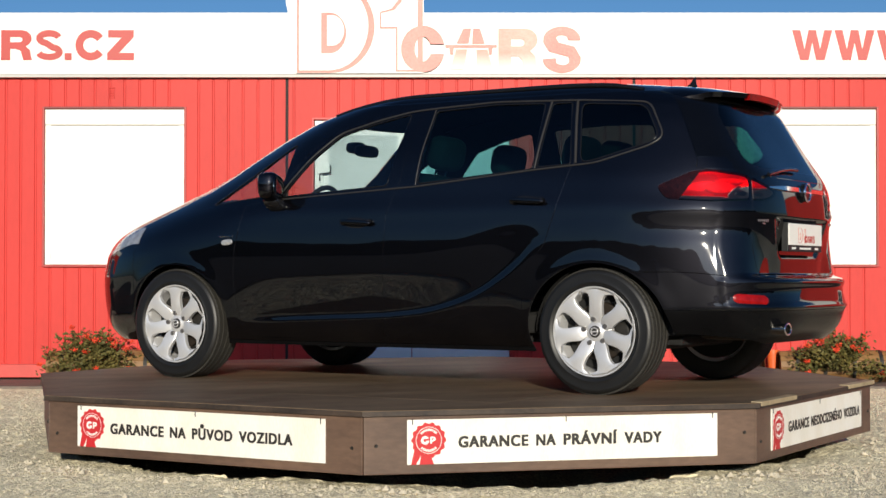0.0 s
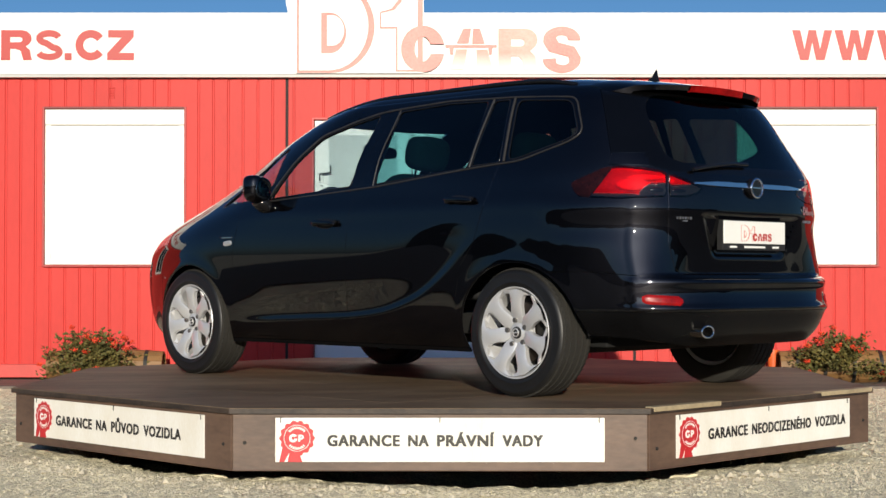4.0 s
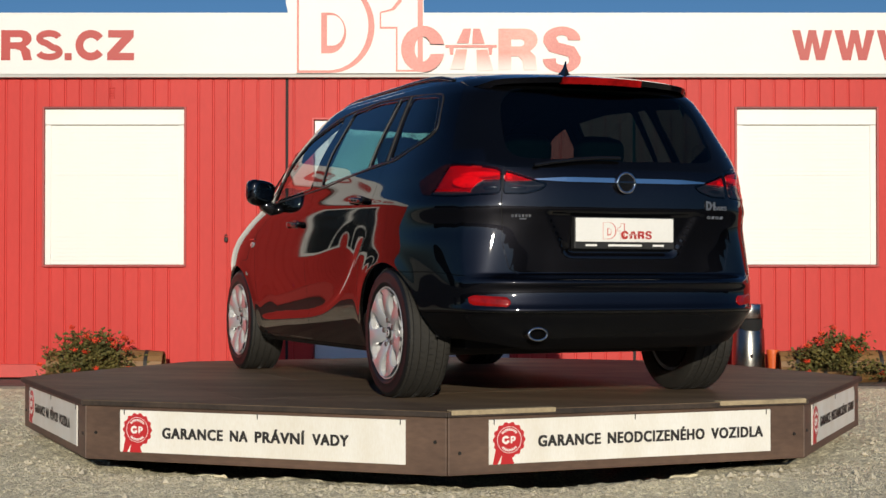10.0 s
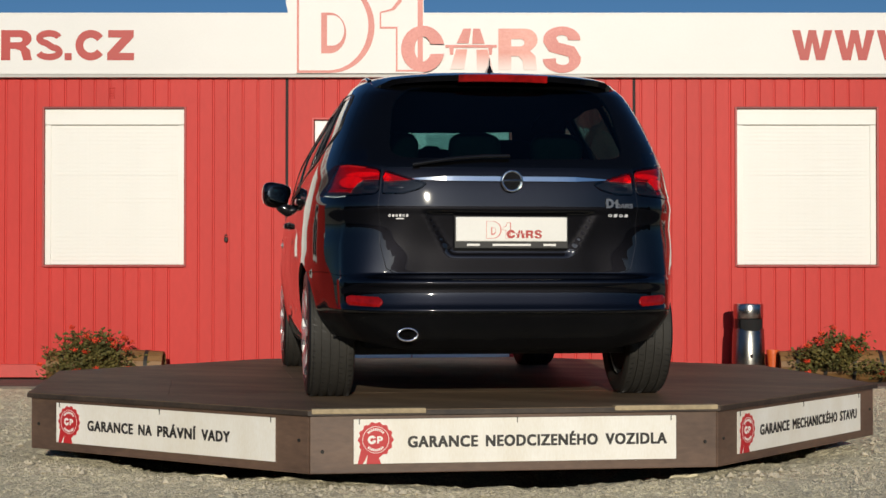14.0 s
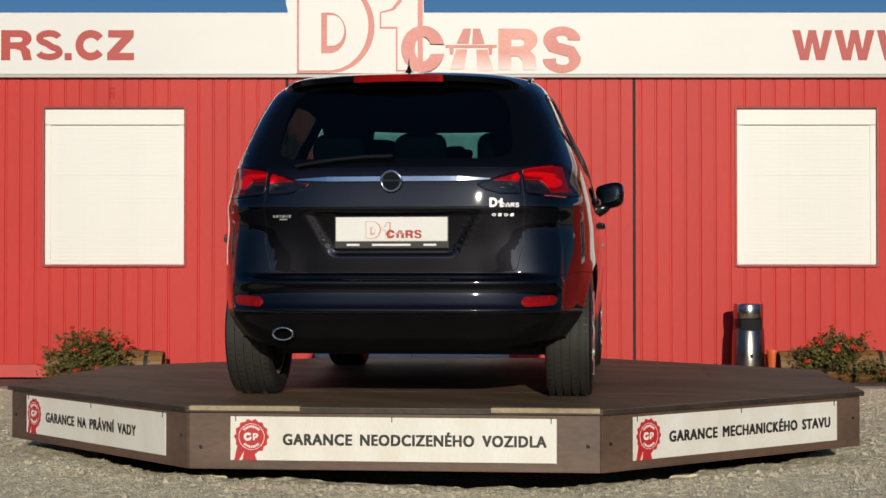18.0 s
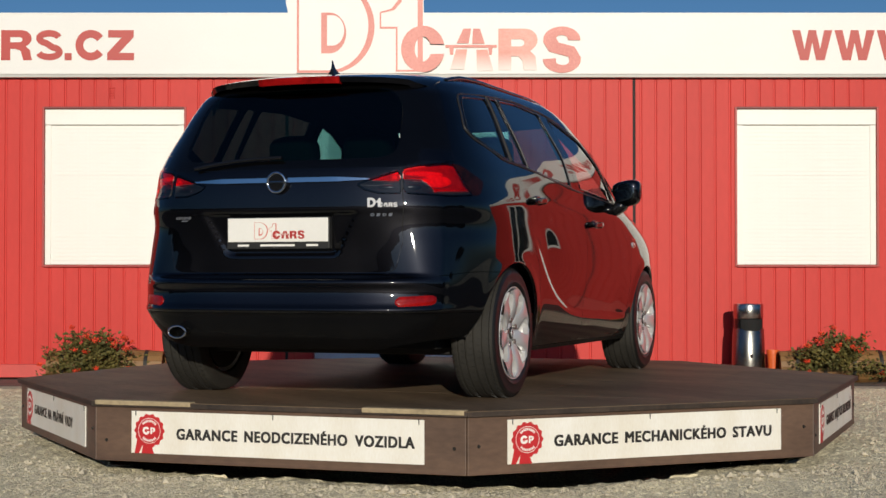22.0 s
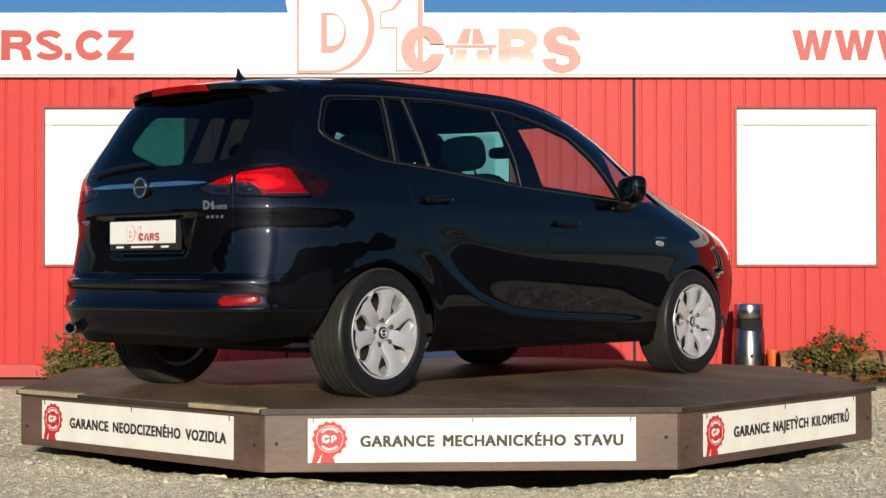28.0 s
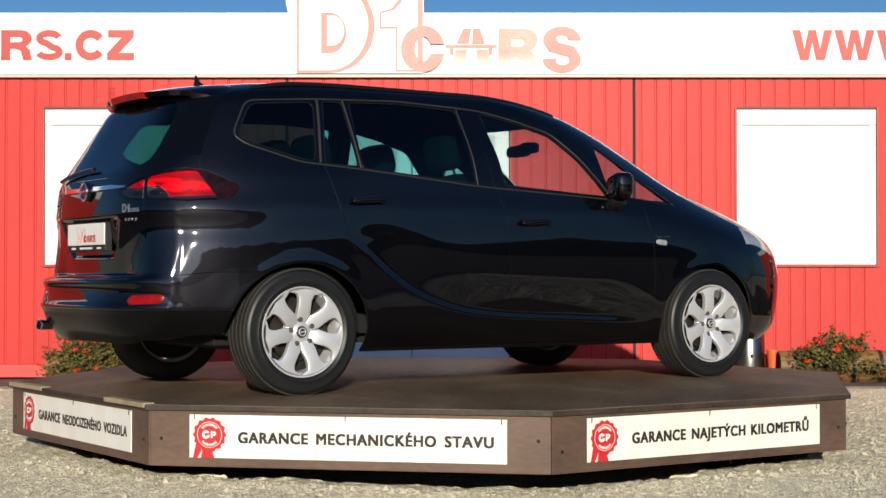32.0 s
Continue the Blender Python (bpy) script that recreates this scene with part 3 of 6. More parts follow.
def clip(poly, nx, ny, d):
    """The part of a convex polygon on which nx * x + ny * y <= d."""
    out = []
    for i, p in enumerate(poly):
        q = poly[(i + 1) % len(poly)]
        a, b = nx * p[0] + ny * p[1] - d, nx * q[0] + ny * q[1] - d
        if a <= 0:
            out.append(p)
        if a * b < 0:
            k = a / (a - b)
            out.append((p[0] + k * (q[0] - p[0]), p[1] + k * (q[1] - p[1])))
    return out


def slab(name, poly, z0, z1, material, parent, bevel=0.002, label=""):
    bm = bmesh.new()
    lo = [bm.verts.new((x, y, z0)) for x, y in poly]
    f = bm.faces.new(lo)
    r = bmesh.ops.extrude_face_region(bm, geom=[f])
    for v in r["geom"]:
        if isinstance(v, bmesh.types.BMVert):
            v.co.z = z1
    if bevel:
        bmesh.ops.bevel(bm, geom=bm.edges[:], offset=bevel, segments=1, affect="EDGES")
    return part(name, bm, material, parent, label)


def seal(parent, m, s):
    """A scalloped red seal with two ribbon tails; its fine print as plain bars."""
    scal = [((1 + 0.055 * math.cos(14 * a)) * math.cos(a), (1 + 0.055 * math.cos(14 * a)) * math.sin(a)) for a in [2 * math.pi * i / 84 for i in range(84)]]
    sl = flat_shape("seal", [[(x * s, z * s) for x, z in scal]], M_SEAL, parent, m, 0.002, "round scalloped red seal")
    flat_shape("ribbon_tail", [[(-0.45 * s, -0.85 * s), (-0.75 * s, -1.40 * s), (-1.05 * s, -1.40 * s), (-0.85 * s, -0.5 * s)]], M_SEAL, sl, m, 0.0012)
    flat_shape("ribbon_tail", [[(0.15 * s, -0.95 * s), (0.32 * s, -1.40 * s), (-0.55 * s, -1.40 * s), (-0.45 * s, -0.85 * s)]], M_SEAL, sl, m, 0.0010)
    up = m @ pose(0, -0.0024, 0)
    flat_shape("ring", [arc(0, 0, 0.78 * s, 0.78 * s, 0, 354, 40), arc(0, 0, 0.75 * s, 0.75 * s, 0, 354, 40)], M_WHITE, sl, up, 0.0008)
    for a0, a1, n in ((142, 38, 9), (222, 318, 9)):      # fine print as short bars
        for i in range(n):
            p, q = a0 + (a1 - a0) * (i + 0.12) / n, a0 + (a1 - a0) * (i + 0.82) / n
            flat_shape("print", [arc(0, 0, 0.67 * s, 0.67 * s, p, q, 3) + arc(0, 0, 0.53 * s, 0.53 * s, q, p, 3)], M_WHITE, sl, up, 0.0008)
    flat_shape("print", [arc(-0.22 * s, 0, 0.25 * s, 0.25 * s, 30, 340, 18) + [(0.0 * s, -0.02 * s), (-0.2 * s, -0.02 * s)] + arc(-0.22 * s, 0, 0.1 * s, 0.1 * s, 330, 40, 10)], M_WHITE, sl, up, 0.0008)
    flat_shape("print", [[(0.08 * s, -0.21 * s), (0.19 * s, -0.21 * s), (0.19 * s, -0.08 * s)] + arc(0.24 * s, 0.065 * s, 0.17 * s, 0.145 * s, -80, 90, 10) + [(0.08 * s, 0.21 * s)],
                         arc(0.23 * s, 0.065 * s, 0.06 * s, 0.05 * s, 0, 340, 8)], M_WHITE, sl, up, 0.0008)


GLYPH = {"I": 0.48, "Í": 0.48, "M": 1.35, "J": 0.6, "E": 0.85, "É": 0.85, "L": 0.82, "O": 1.12, "G": 1.08, "N": 1.12, "A": 1.05, "Á": 1.05, "V": 1.02, "S": 0.88, "T": 0.9}   # widths of capitals
SIGNS = {0: ("GARANCE NA PRÁVNÍ VADY", 0.158, 0.818), 1: ("GARANCE NEODCIZENÉHO VOZIDLA", 0.163, 0.975), 2: ("GARANCE MECHANICKÉHO STAVU", 0.158, 0.966),
         3: ("GARANCE NAJETÝCH KILOMETRŮ", 0.175, 0.951), 7: ("GARANCE NA PŮVOD VOZIDLA", 0.145, 0.885)}


def build_turntable():
    ang = [radians(FACET0 + 45 * k) for k in range(8)]
    octo = [(TABLE_R * math.cos(a), TABLE_R * math.sin(a)) for a in ang]
    top = [(x * 1.008, y * 1.008) for x, y in octo]
    rot = radians(FACET0 + 45 + 22.5)              # sheets lie square to the ramp side
    ux, uy = math.cos(rot), math.sin(rot)
    for i, (a, b) in enumerate(((-2.6, -1.26), (-1.26, 0.0), (0.0, 1.26), (1.26, 2.6))):
        cuts = (-2.6, -0.9, 1.6, 2.6) if i % 2 else (-2.6, -1.6, 0.9, 2.6)
        for c, d in zip(cuts, cuts[1:]):
            p = clip(clip(top, ux, uy, b - 0.0007), -ux, -uy, -a - 0.0007)
            p = clip(clip(p, -uy, ux, d - 0.0007), uy, -ux, -c - 0.0007)
            if len(p) > 2:
                slab("deck_sheet", p, DECK_Z - 0.021, DECK_Z + random.Random(i * 7 + int(c * 10)).uniform(-0.0006, 0.0006), M_DECK, turntable, 0.0012)
    inner = [(x * 0.97, y * 0.97) for x, y in octo]
    slab("core", inner, 0.10, DECK_Z - 0.0225, M_LINER, turntable, 0)
    slab("pivot_base", [(1.9 * math.cos(a), 1.9 * math.sin(a)) for a in ang], 0.0, 0.099, M_LINER, turntable, 0)
    ap, half = TABLE_R * math.cos(radians(22.5)), TABLE_R * math.sin(radians(22.5))
    for k in range(8):
        m = Matrix.Rotation(radians(FACET0 + 45 * k + 22.5 + 90), 4, "Z") @ pose(0, -ap, 0)
        bm = box_bm(-half + 0.004, half - 0.004, 0.0, 0.028, 0.07, DECK_Z - 0.023, 0.004)
        bmesh.ops.transform(bm, matrix=m, verts=bm.verts)
        facet = part("side_board", bm, M_FACET, turntable, "brown stained side board")
        for bx in (-half + 0.06, half - 0.06):
            for bz in (0.17, 0.20):
                bm = bmesh.new()
                bmesh.ops.create_cone(bm, cap_ends=True, segments=12, radius1=0.009, radius2=0.006, depth=0.007)
                bmesh.ops.transform(bm, matrix=m @ pose(bx, -0.003, bz + 0.02 * (bx > 0), 90, 0, 0), verts=bm.verts)
                if (bz > 0.18) == (k % 2 == 0):
                    part("bolt", bm, M_IRON, facet)
        bm = box_bm(-half * 1.008, half * 1.008, -ap * 0.008 - 0.004, -ap * 0.008 + 0.004, DECK_Z - 0.026, DECK_Z - 0.003, 0.001)
        bmesh.ops.transform(bm, matrix=m, verts=bm.verts)
        part("edge_sealing", bm, M_EDGE, turntable, "dark edge of the deck sheets")
        if k in SIGNS:
            text, f0, f1 = SIGNS[k]
            w, z0, z1 = 1.508, 0.113, 0.315
            bm = box_bm(-w / 2, w / 2, -0.006, -0.001, z0, z1, 0.0015)
            bmesh.ops.transform(bm, matrix=m, verts=bm.verts)
            sg = part("banner", bm, M_BANNER, turntable, "white banner with dark capital letters")
            words = text.split(" ")
            lens = [sum(GLYPH.get(c, 1.0) for c in wd) for wd in words]
            unit = (f1 - f0) * w / (sum(lens) + 0.62 * (len(words) - 1))
            x = -w / 2 + f0 * w
            for wd, ln in zip(words, lens):
                lettering("word", wd, ln * unit - 0.16 * unit, 0.0555, M_LETTER, sg, m @ pose(x, -0.0065, 0.1845), 0.001, 0.047, "dark grey capital letters", 1.12)
                x += (ln + 0.62) * unit
            seal(sg, m @ pose(-w / 2 + 0.100, -0.0065, 0.222), 0.078)
            for sx in (-w / 2 + 0.025, 0.0, w / 2 - 0.025):
                bm = box_bm(sx - 0.002, sx + 0.002, -0.0085, -0.006, z1 - 0.022, z1 + 0.004)
                bmesh.ops.transform(bm, matrix=m, verts=bm.verts)
                part("tie", bm, M_IRON, sg)
    # bare strips on the edge over which cars drive up
    m = Matrix.Rotation(radians(FACET0 + 45 + 22.5 + 90), 4, "Z") @ pose(0, -ap, 0)
    for x0, x1 in ((-half + 0.01, -half + 0.53), (half - 0.50, half - 0.005)):
        bm = box_bm(x0, x1, -0.026, 0.03, DECK_Z - 0.018, DECK_Z + 0.005, 0.004)
        bmesh.ops.transform(bm, matrix=m, verts=bm.verts)
        part("edge_strip", bm, M_WOODEDGE, turntable, "worn bare wooden edge strip")


build_turntable()


# ---- the car ----
from mathutils.bvhtree import BVHTree

car = thing("car", "glossy black compact seven-seat minivan with silver alloy wheels", "car")

# cross-section tables over the height above the deck
TZ = (0.20, 0.25, 0.33, 0.45, 0.60, 0.75, 0.85, 0.92, 1.00, 1.06, 1.12, 1.20, 1.30, 1.40, 1.50, 1.56, 1.60, 1.63, 1.65, 1.66)
TW = (0.84, 0.875, 0.897, 0.918, 0.934, 0.939, 0.934, 0.926, 0.913, 0.900, 0.885, 0.851, 0.805, 0.76, 0.71, 0.675, 0.635, 0.555, 0.40, 0.0)
TXF = (2.20, 2.29, 2.325, 2.34, 2.34, 2.31, 2.24, 2.13, 1.94, 1.77, 1.61, 1.42, 1.21, 1.01, 0.77, 0.58, 0.40, 0.20, -0.10, -0.55)
TXR = (-2.02, -2.13, -2.21, -2.242, -2.212, -2.188, -2.184, -2.181, -2.174, -2.166, -2.145, -2.085, -2.022, -1.968, -1.915, -1.82, -1.69, -1.51, -1.20, -0.55)
T0F = (0.95, 0.95, 0.95, 0.95, 0.95, 0.9, 0.75, 0.55, 0.30, 0.22, 0.20, 0.20, 0.22, 0.20, 0.10, 0.0, -0.12, -0.28, -0.44, -0.55)
T0R = (-1.05, -1.05, -1.05, -1.05, -1.05, -1.05, -1.05, -1.05, -1.05, -1.05, -1.05, -1.05, -1.02, -1.0, -0.97, -0.93, -0.88, -0.80, -0.68, -0.55)
TNF = (3.2, 3.2, 3.2, 3.2, 3.2, 3.1, 3.0, 2.8, 2.7, 2.65, 2.6, 2.6, 2.6, 2.5, 2.5, 2.4, 2.3, 2.2, 2.0, 2.0)
TNR = (3.8, 3.8, 3.8, 3.8, 3.8, 3.8, 3.8, 3.8, 3.9, 4.0, 4.2, 4.5, 4.6, 4.6, 4.4, 4.0, 3.4, 2.7, 2.2, 2.0)
ZTOP = 1.66


def smooth_table(tab):
    q = np.linspace(0, math.sqrt(ZTOP - 0.20), 600)
    v = np.interp(ZTOP - q * q, TZ, tab)
    k = np.exp(-0.5 * (np.arange(-30, 31) / 9.0) ** 2)
    k /= k.sum()
    pad = np.concatenate([2 * v[0] - v[30:0:-1], v, 2 * v[-1] - v[-2:-32:-1]])
    return q, np.convolve(pad, k, "valid")


SM = {n: smooth_table(t) for n, t in dict(w=TW, xf=TXF, xr=TXR, f0=T0F, r0=T0R, nf=TNF, nr=TNR).items()}


def sect(n, q):
    return float(np.interp(q, *SM[n]))


def sstep(a, b, v):
    t = np.clip((v - a) / (b - a), 0, 1)
    return t * t * (3 - 2 * t)


def sd_poly(px, py, poly):
    """Signed distance to a polygon, negative inside."""
    d = np.full(px.shape, 1e9)
    inside = np.zeros(px.shape, bool)
    for i, (ax, ay) in enumerate(poly):
        bx, by = poly[(i + 1) % len(poly)]
        ex, ey = bx - ax, by - ay
        wx, wy = px - ax, py - ay
        t = np.clip((wx * ex + wy * ey) / (ex * ex + ey * ey + 1e-12), 0, 1)
        d = np.minimum(d, np.hypot(wx - ex * t, wy - ey * t))
        c = (ay <= py) != (by <= py)
        with np.errstate(divide="ignore", invalid="ignore"):
            inside ^= c & (px < ax + (py - ay) * ex / np.where(ey == 0, 1e-12, ey))
    return np.where(inside, -d, d)


def rounded(poly, r, n=5):
    """A polygon with its corners cut round."""
    out = []
    for i, p in enumerate(poly):
        a, b = Vector(poly[i - 1]), Vector(poly[(i + 1) % len(poly)])
        p = Vector(p)
        ra, rb = min(r, (a - p).length * 0.45), min(r, (b - p).length * 0.45)
        s, e = p + (a - p).normalized() * ra, p + (b - p).normalized() * rb
        for k in range(n + 1):
            t = k / n
            out.append(tuple(s * (1 - t) ** 2 + p * 2 * t * (1 - t) + e * t * t))
    return out


RECESS = [(-0.5, 0.895), (0.405, 0.905), (0.34, 0.79), (0.27, 0.68), (0.20, 0.60), (-0.5, 0.60)]


def shell():
    """The left half of the body: rings over the height, front centre to rear centre."""
    qs = np.concatenate([np.arange(0.03, 0.30, 0.018), np.arange(0.30, 0.72, 0.0088), np.arange(0.72, 1.16, 0.0046), np.arange(1.16, math.sqrt(ZTOP - 0.20) + 1e-6, 0.0088)])
    N = 300
    V = []
    for q in qs:
        w, xf, xr, f0, r0, nf, nr = (sect(n, q) for n in ("w", "xf", "xr", "f0", "r0", "nf", "nr"))
        t = np.linspace(0, math.pi / 2, 160)
        fx, fy = f0 + (xf - f0) * np.cos(t) ** (2 / nf), w * np.sin(t) ** (2 / nf)
        rx, ry = r0 + (xr - r0) * np.cos(t[::-1]) ** (2 / nr), w * np.sin(t[::-1]) ** (2 / nr)
        x, y = np.concatenate([fx, rx[1:]]), np.concatenate([fy, ry[1:]])
        s = np.concatenate([[0], np.cumsum(np.hypot(np.diff(x), np.diff(y)))])
        u = np.linspace(0, s[-1], N)
        z = ZTOP - q * q
        V.append(np.stack([np.interp(u, s, x), np.interp(u, s, y), np.full(N, z)], 1))
    R = len(V)
    V = np.concatenate(V)
    x, y, z = V[:, 0], V[:, 1], V[:, 2]
    side = sstep(0.72, 0.86, y) * (np.abs(x) < 2.0)
    V[:, 1] = y - side * 0.010 * (x / 1.6) ** 2
    # the blade that rises along the doors to the rear wheel: hollow above, a narrow ledge under it
    bx = np.linspace(-1.3, 1.2, 501)
    bz = np.interp(bx, (-1.14, -1.02, -0.86, -0.66, -0.40, -0.10, 0.3, 0.89), (0.86, 0.76, 0.62, 0.51, 0.435, 0.405, 0.39, 0.365))
    k = np.exp(-0.5 * (np.arange(-40, 41) / 16.0) ** 2)
    bz = np.convolve(np.pad(bz, 40, mode="edge"), k / k.sum(), "valid")
    line, lean = np.interp(x, bx, bz), np.interp(x, bx, np.gradient(bz, bx))
    fade = sstep(0.98, 0.55, x) * sstep(-1.18, -0.80, x)
    above = (z - line) / np.sqrt(1 + lean ** 2)
    V[:, 1] -= side * fade * 0.011 * sstep(0.30, 0.015, above) * sstep(-0.036, 0.004, above) * sstep(0.90, 0.80, z)
    # flared wheel arches
    for hx in (1.38, -1.38):
        d = np.hypot((x - hx) / 0.386, (z - 0.325) / 0.345) * 0.36 + 0.03
        V[:, 1] += side * 0.007 * np.exp(-((d - 0.39) / 0.05) ** 2)
    # the cabin sides stand steeper above the doors
    V[:, 1] += 0.022 * np.exp(-((z - 1.27) / 0.13) ** 2) * sstep(-1.35, -0.7, x) * sstep(0.95, 0.5, x) * sstep(0.5, 0.7, y)
    # shoulder under the windows
    V[:, 1] += side * 0.004 * np.exp(-((z - 0.965) / 0.05) ** 2)
    # tail: bumper ledges, tailgate recess for the plate
    rear = sstep(-1.85, -2.02, x)
    mid = sstep(0.80, 0.60, y)           # the ledges die away round the corners
    V[:, 0] -= rear * (0.016 * np.exp(-((z - 0.445) / 0.017) ** 2) + 0.014 * mid * np.exp(-((z - 0.575) / 0.022) ** 2))
    V[:, 0] += rear * 0.005 * np.exp(-((z - 0.515) / 0.035) ** 2)
    V[:, 0] -= rear * 0.030 * (mid * (1 - sstep(0.585, 0.612, z)) + (1 - mid) * (1 - sstep(0.52, 0.80, z)))
    V[:, 0] += rear * 0.012 * sstep(0.005, -0.014, sd_poly(y, z, RECESS)) * sstep(0.690, 0.716, z)
    # the gate draws in below, down to the step of the bumper
    V[:, 0] += rear * 0.072 * sstep(0.592, 0.612, z) * np.clip((0.90 - z) / 0.29, 0, 1) * sstep(0.74, 0.38, y)
    V[:, 0] += rear * 0.006 * sstep(0.925, 0.893, z) * sstep(0.60, 0.86, z) * sstep(0.68, 0.58, y)
    corner = sstep(-1.45, -1.85, x) * sstep(0.48, 0.68, y) * 0.010 * (np.exp(-((z - 0.935) / 0.05) ** 2) - 0.5 * np.exp(-((z - 0.83) / 0.05) ** 2))
    V[:, 0] -= 0.55 * corner
    V[:, 1] += 0.83 * corner
    V[:, 1] -= 0.07 * sstep(0.45, 0.25, z) * sstep(-1.58, -1.75, x) * sstep(0.5, 0.8, y)
    F = []
    for r in range(R - 1):
        for i in range(N - 1):
            a = r * N + i
            F.append([a, a + N, a + N + 1, a + 1])
    top = len(V)
    V = np.vstack([V, [[-0.55, 0, ZTOP]]])
    F += [[top, i, i + 1] for i in range(N - 1)]
    return V, F


def normals_of(V, F):
    Nn = np.zeros_like(V)
    for f in F:
        p = V[f]
        n = np.cross(p[2] - p[0], p[-1] - p[1]) if len(f) > 3 else np.cross(p[1] - p[0], p[2] - p[0])
        Nn[f] += n
    Nn[np.abs(V[:, 1]) < 1e-6, 1] = 0
    return Nn / (np.linalg.norm(Nn, axis=1, keepdims=True) + 1e-12)


def cut(V, Nn, F, field):
    """Split all faces along the zero line of a field over the points."""
    s = field(V)
    s = np.where(np.abs(s) < 4e-4, 4e-4, s)
    sgn = s > 0
    newV, newN, cache, out = [], [], {}, []
    base = len(V)
    for f in F:
        g = sgn[f]
        if g.all() or not g.any():
            out.append(f)
            continue
        poly, marks = [], []
        m = len(f)
        for k in range(m):
            a, b = f[k], f[(k + 1) % m]
            poly.append(a)
            if sgn[a] != sgn[b]:
                key = (a, b) if a < b else (b, a)
                if key not in cache:
                    i, j = key
                    t = s[i] / (s[i] - s[j])
                    lo, hi = (0.0, 1.0)
                    for _ in range(3):     # refine along the edge
                        p = V[i] + t * (V[j] - V[i])
                        v = float(field(p[None])[0])
                        if (v > 0) == (s[i] > 0):
                            lo = t
                        else:
                            hi = t
                        t = min(max(t, lo), hi)
                        t = 0.5 * (lo + hi) if abs(v) > 2e-3 else t
                    cache[key] = base + len(newV)
                    newV.append(V[i] + t * (V[j] - V[i]))
                    nn = Nn[i] + t * (Nn[j] - Nn[i])
                    newN.append(nn / np.linalg.norm(nn))
                marks.append(len(poly))
                poly.append(cache[key])
        if len(marks) == 2:
            i, j = marks
            out += [poly[i:j + 1], poly[j:] + poly[:i + 1]]
        else:
            out.append(poly)
    if newV:
        V, Nn = np.vstack([V, newV]), np.vstack([Nn, newN])
    return V, Nn, out


def uz(V):
    return V[:, 1] + V[:, 0] + 2.17, V[:, 2]


WIN = {"quarter_window": rounded([(1.15, 1.02), (0.59, 1.37), (0.60, 1.14), (0.75, 1.06)], 0.03),
       "front_window": rounded([(0.60, 1.055), (0.555, 1.115), (0.42, 1.268), (0.275, 1.400), (0.04, 1.466), (-0.165, 1.506), (-0.115, 1.10)], 0.025),
       "rear_window": rounded([(-0.31, 1.104), (-0.323, 1.514), (-0.70, 1.532), (-1.0, 1.522), (-1.008, 1.163)], 0.025),
       "vent_window": rounded([(-1.03, 1.172), (-1.043, 1.519), (-1.158, 1.519), (-1.222, 1.182)], 0.02),
       "rear_quarter_window": rounded([(-1.275, 1.19), (-1.215, 1.512), (-1.577, 1.485), (-1.68, 1.315), (-1.63, 1.28), (-1.35, 1.20)], 0.05)}
FDOOR = [(0.86, 1.01), (0.914, 0.761), (0.928, 0.584), (0.90, 0.365), (0.855, 0.255), (-0.085, 0.245), (-0.113, 0.632), (-0.131, 0.94), (-0.199, 1.126), (-0.24, 1.535), (0.04, 1.50), (0.29, 1.435), (0.46, 1.31), (0.60, 1.13), (0.68, 1.04)]
RDOOR = [(-0.085, 0.245), (-0.113, 0.632), (-0.131, 0.94), (-0.199, 1.126), (-0.24, 1.535), (-0.72, 1.555), (-1.18, 1.542), (-1.245, 1.20), (-1.228, 1.165), (-1.16, 0.929), (-1.109, 0.772), (-1.017, 0.659), (-0.97, 0.50), (-0.96, 0.245)]
LIGHT_OUT = rounded([(0.675, 0.985), (0.675, 1.105), (0.765, 1.118), (0.98, 1.135), (1.10, 1.128), (1.33, 1.055), (1.275, 0.988), (1.0, 0.975)], 0.03)
LIGHT_IN = rounded([(0.660, 0.985), (0.660, 1.10), (0.54, 1.072), (0.40, 1.035), (0.44, 1.005), (0.53, 0.985)], 0.02)
TAILGATE = [(-1, 0.605), (0.56, 0.605), (0.625, 0.64), (0.668, 0.76), (0.668, 0.98), (0.668, 1.115), (0.80, 1.135), (1.07, 1.142), (1.05, 1.184), (1.095, 1.555), (-1, 1.555)]
TAILGLASS = rounded([(-0.7, 1.145), (0.50, 1.158), (0.56, 1.19), (0.53, 1.43), (0.46, 1.505), (-0.7, 1.530)], 0.05)


def on_side(poly):
    def f(V):
        return np.where((V[:, 1] > 0.3) & (np.abs(V[:, 0]) < 1.8), sd_poly(V[:, 0], V[:, 2], poly), 0.5)
    return f


def on_tail(poly, x=-1.4):
    def f(V):
        u, z = uz(V)
        return np.where(V[:, 0] < x, sd_poly(u, z, poly), 0.5)
    return f


def on_rear(poly):
    def f(V):
        return np.where(V[:, 0] < -1.5, sd_poly(V[:, 1], V[:, 2], poly), 0.5)
    return f


def arch(hx):
    return lambda V: np.where(V[:, 1] > 0.3, (np.hypot((V[:, 0] - hx) / 0.386, (V[:, 2] - 0.325) / 0.345) - 1) * 0.36, 0.5)


def bumper(V):
    return np.where(V[:, 0] < -1.5, V[:, 2] - 0.604 - 0.02 * sstep(-2.1, -1.8, V[:, 0]), 0.5)


def valance(V):
    return np.where(V[:, 0] < -1.6, V[:, 2] - 0.432, np.where(V[:, 0] > 1.9, V[:, 2] - 0.36, 0.5))


def underside(V):
    return np.where(V[:, 0] < -1.4, V[:, 2] - 0.262 - 0.035 * sstep(0.45, 0.72, V[:, 1]) - 0.02 * sstep(-2.14, -1.74, V[:, 0]) * sstep(0.55, 0.82, V[:, 1]), 0.5)


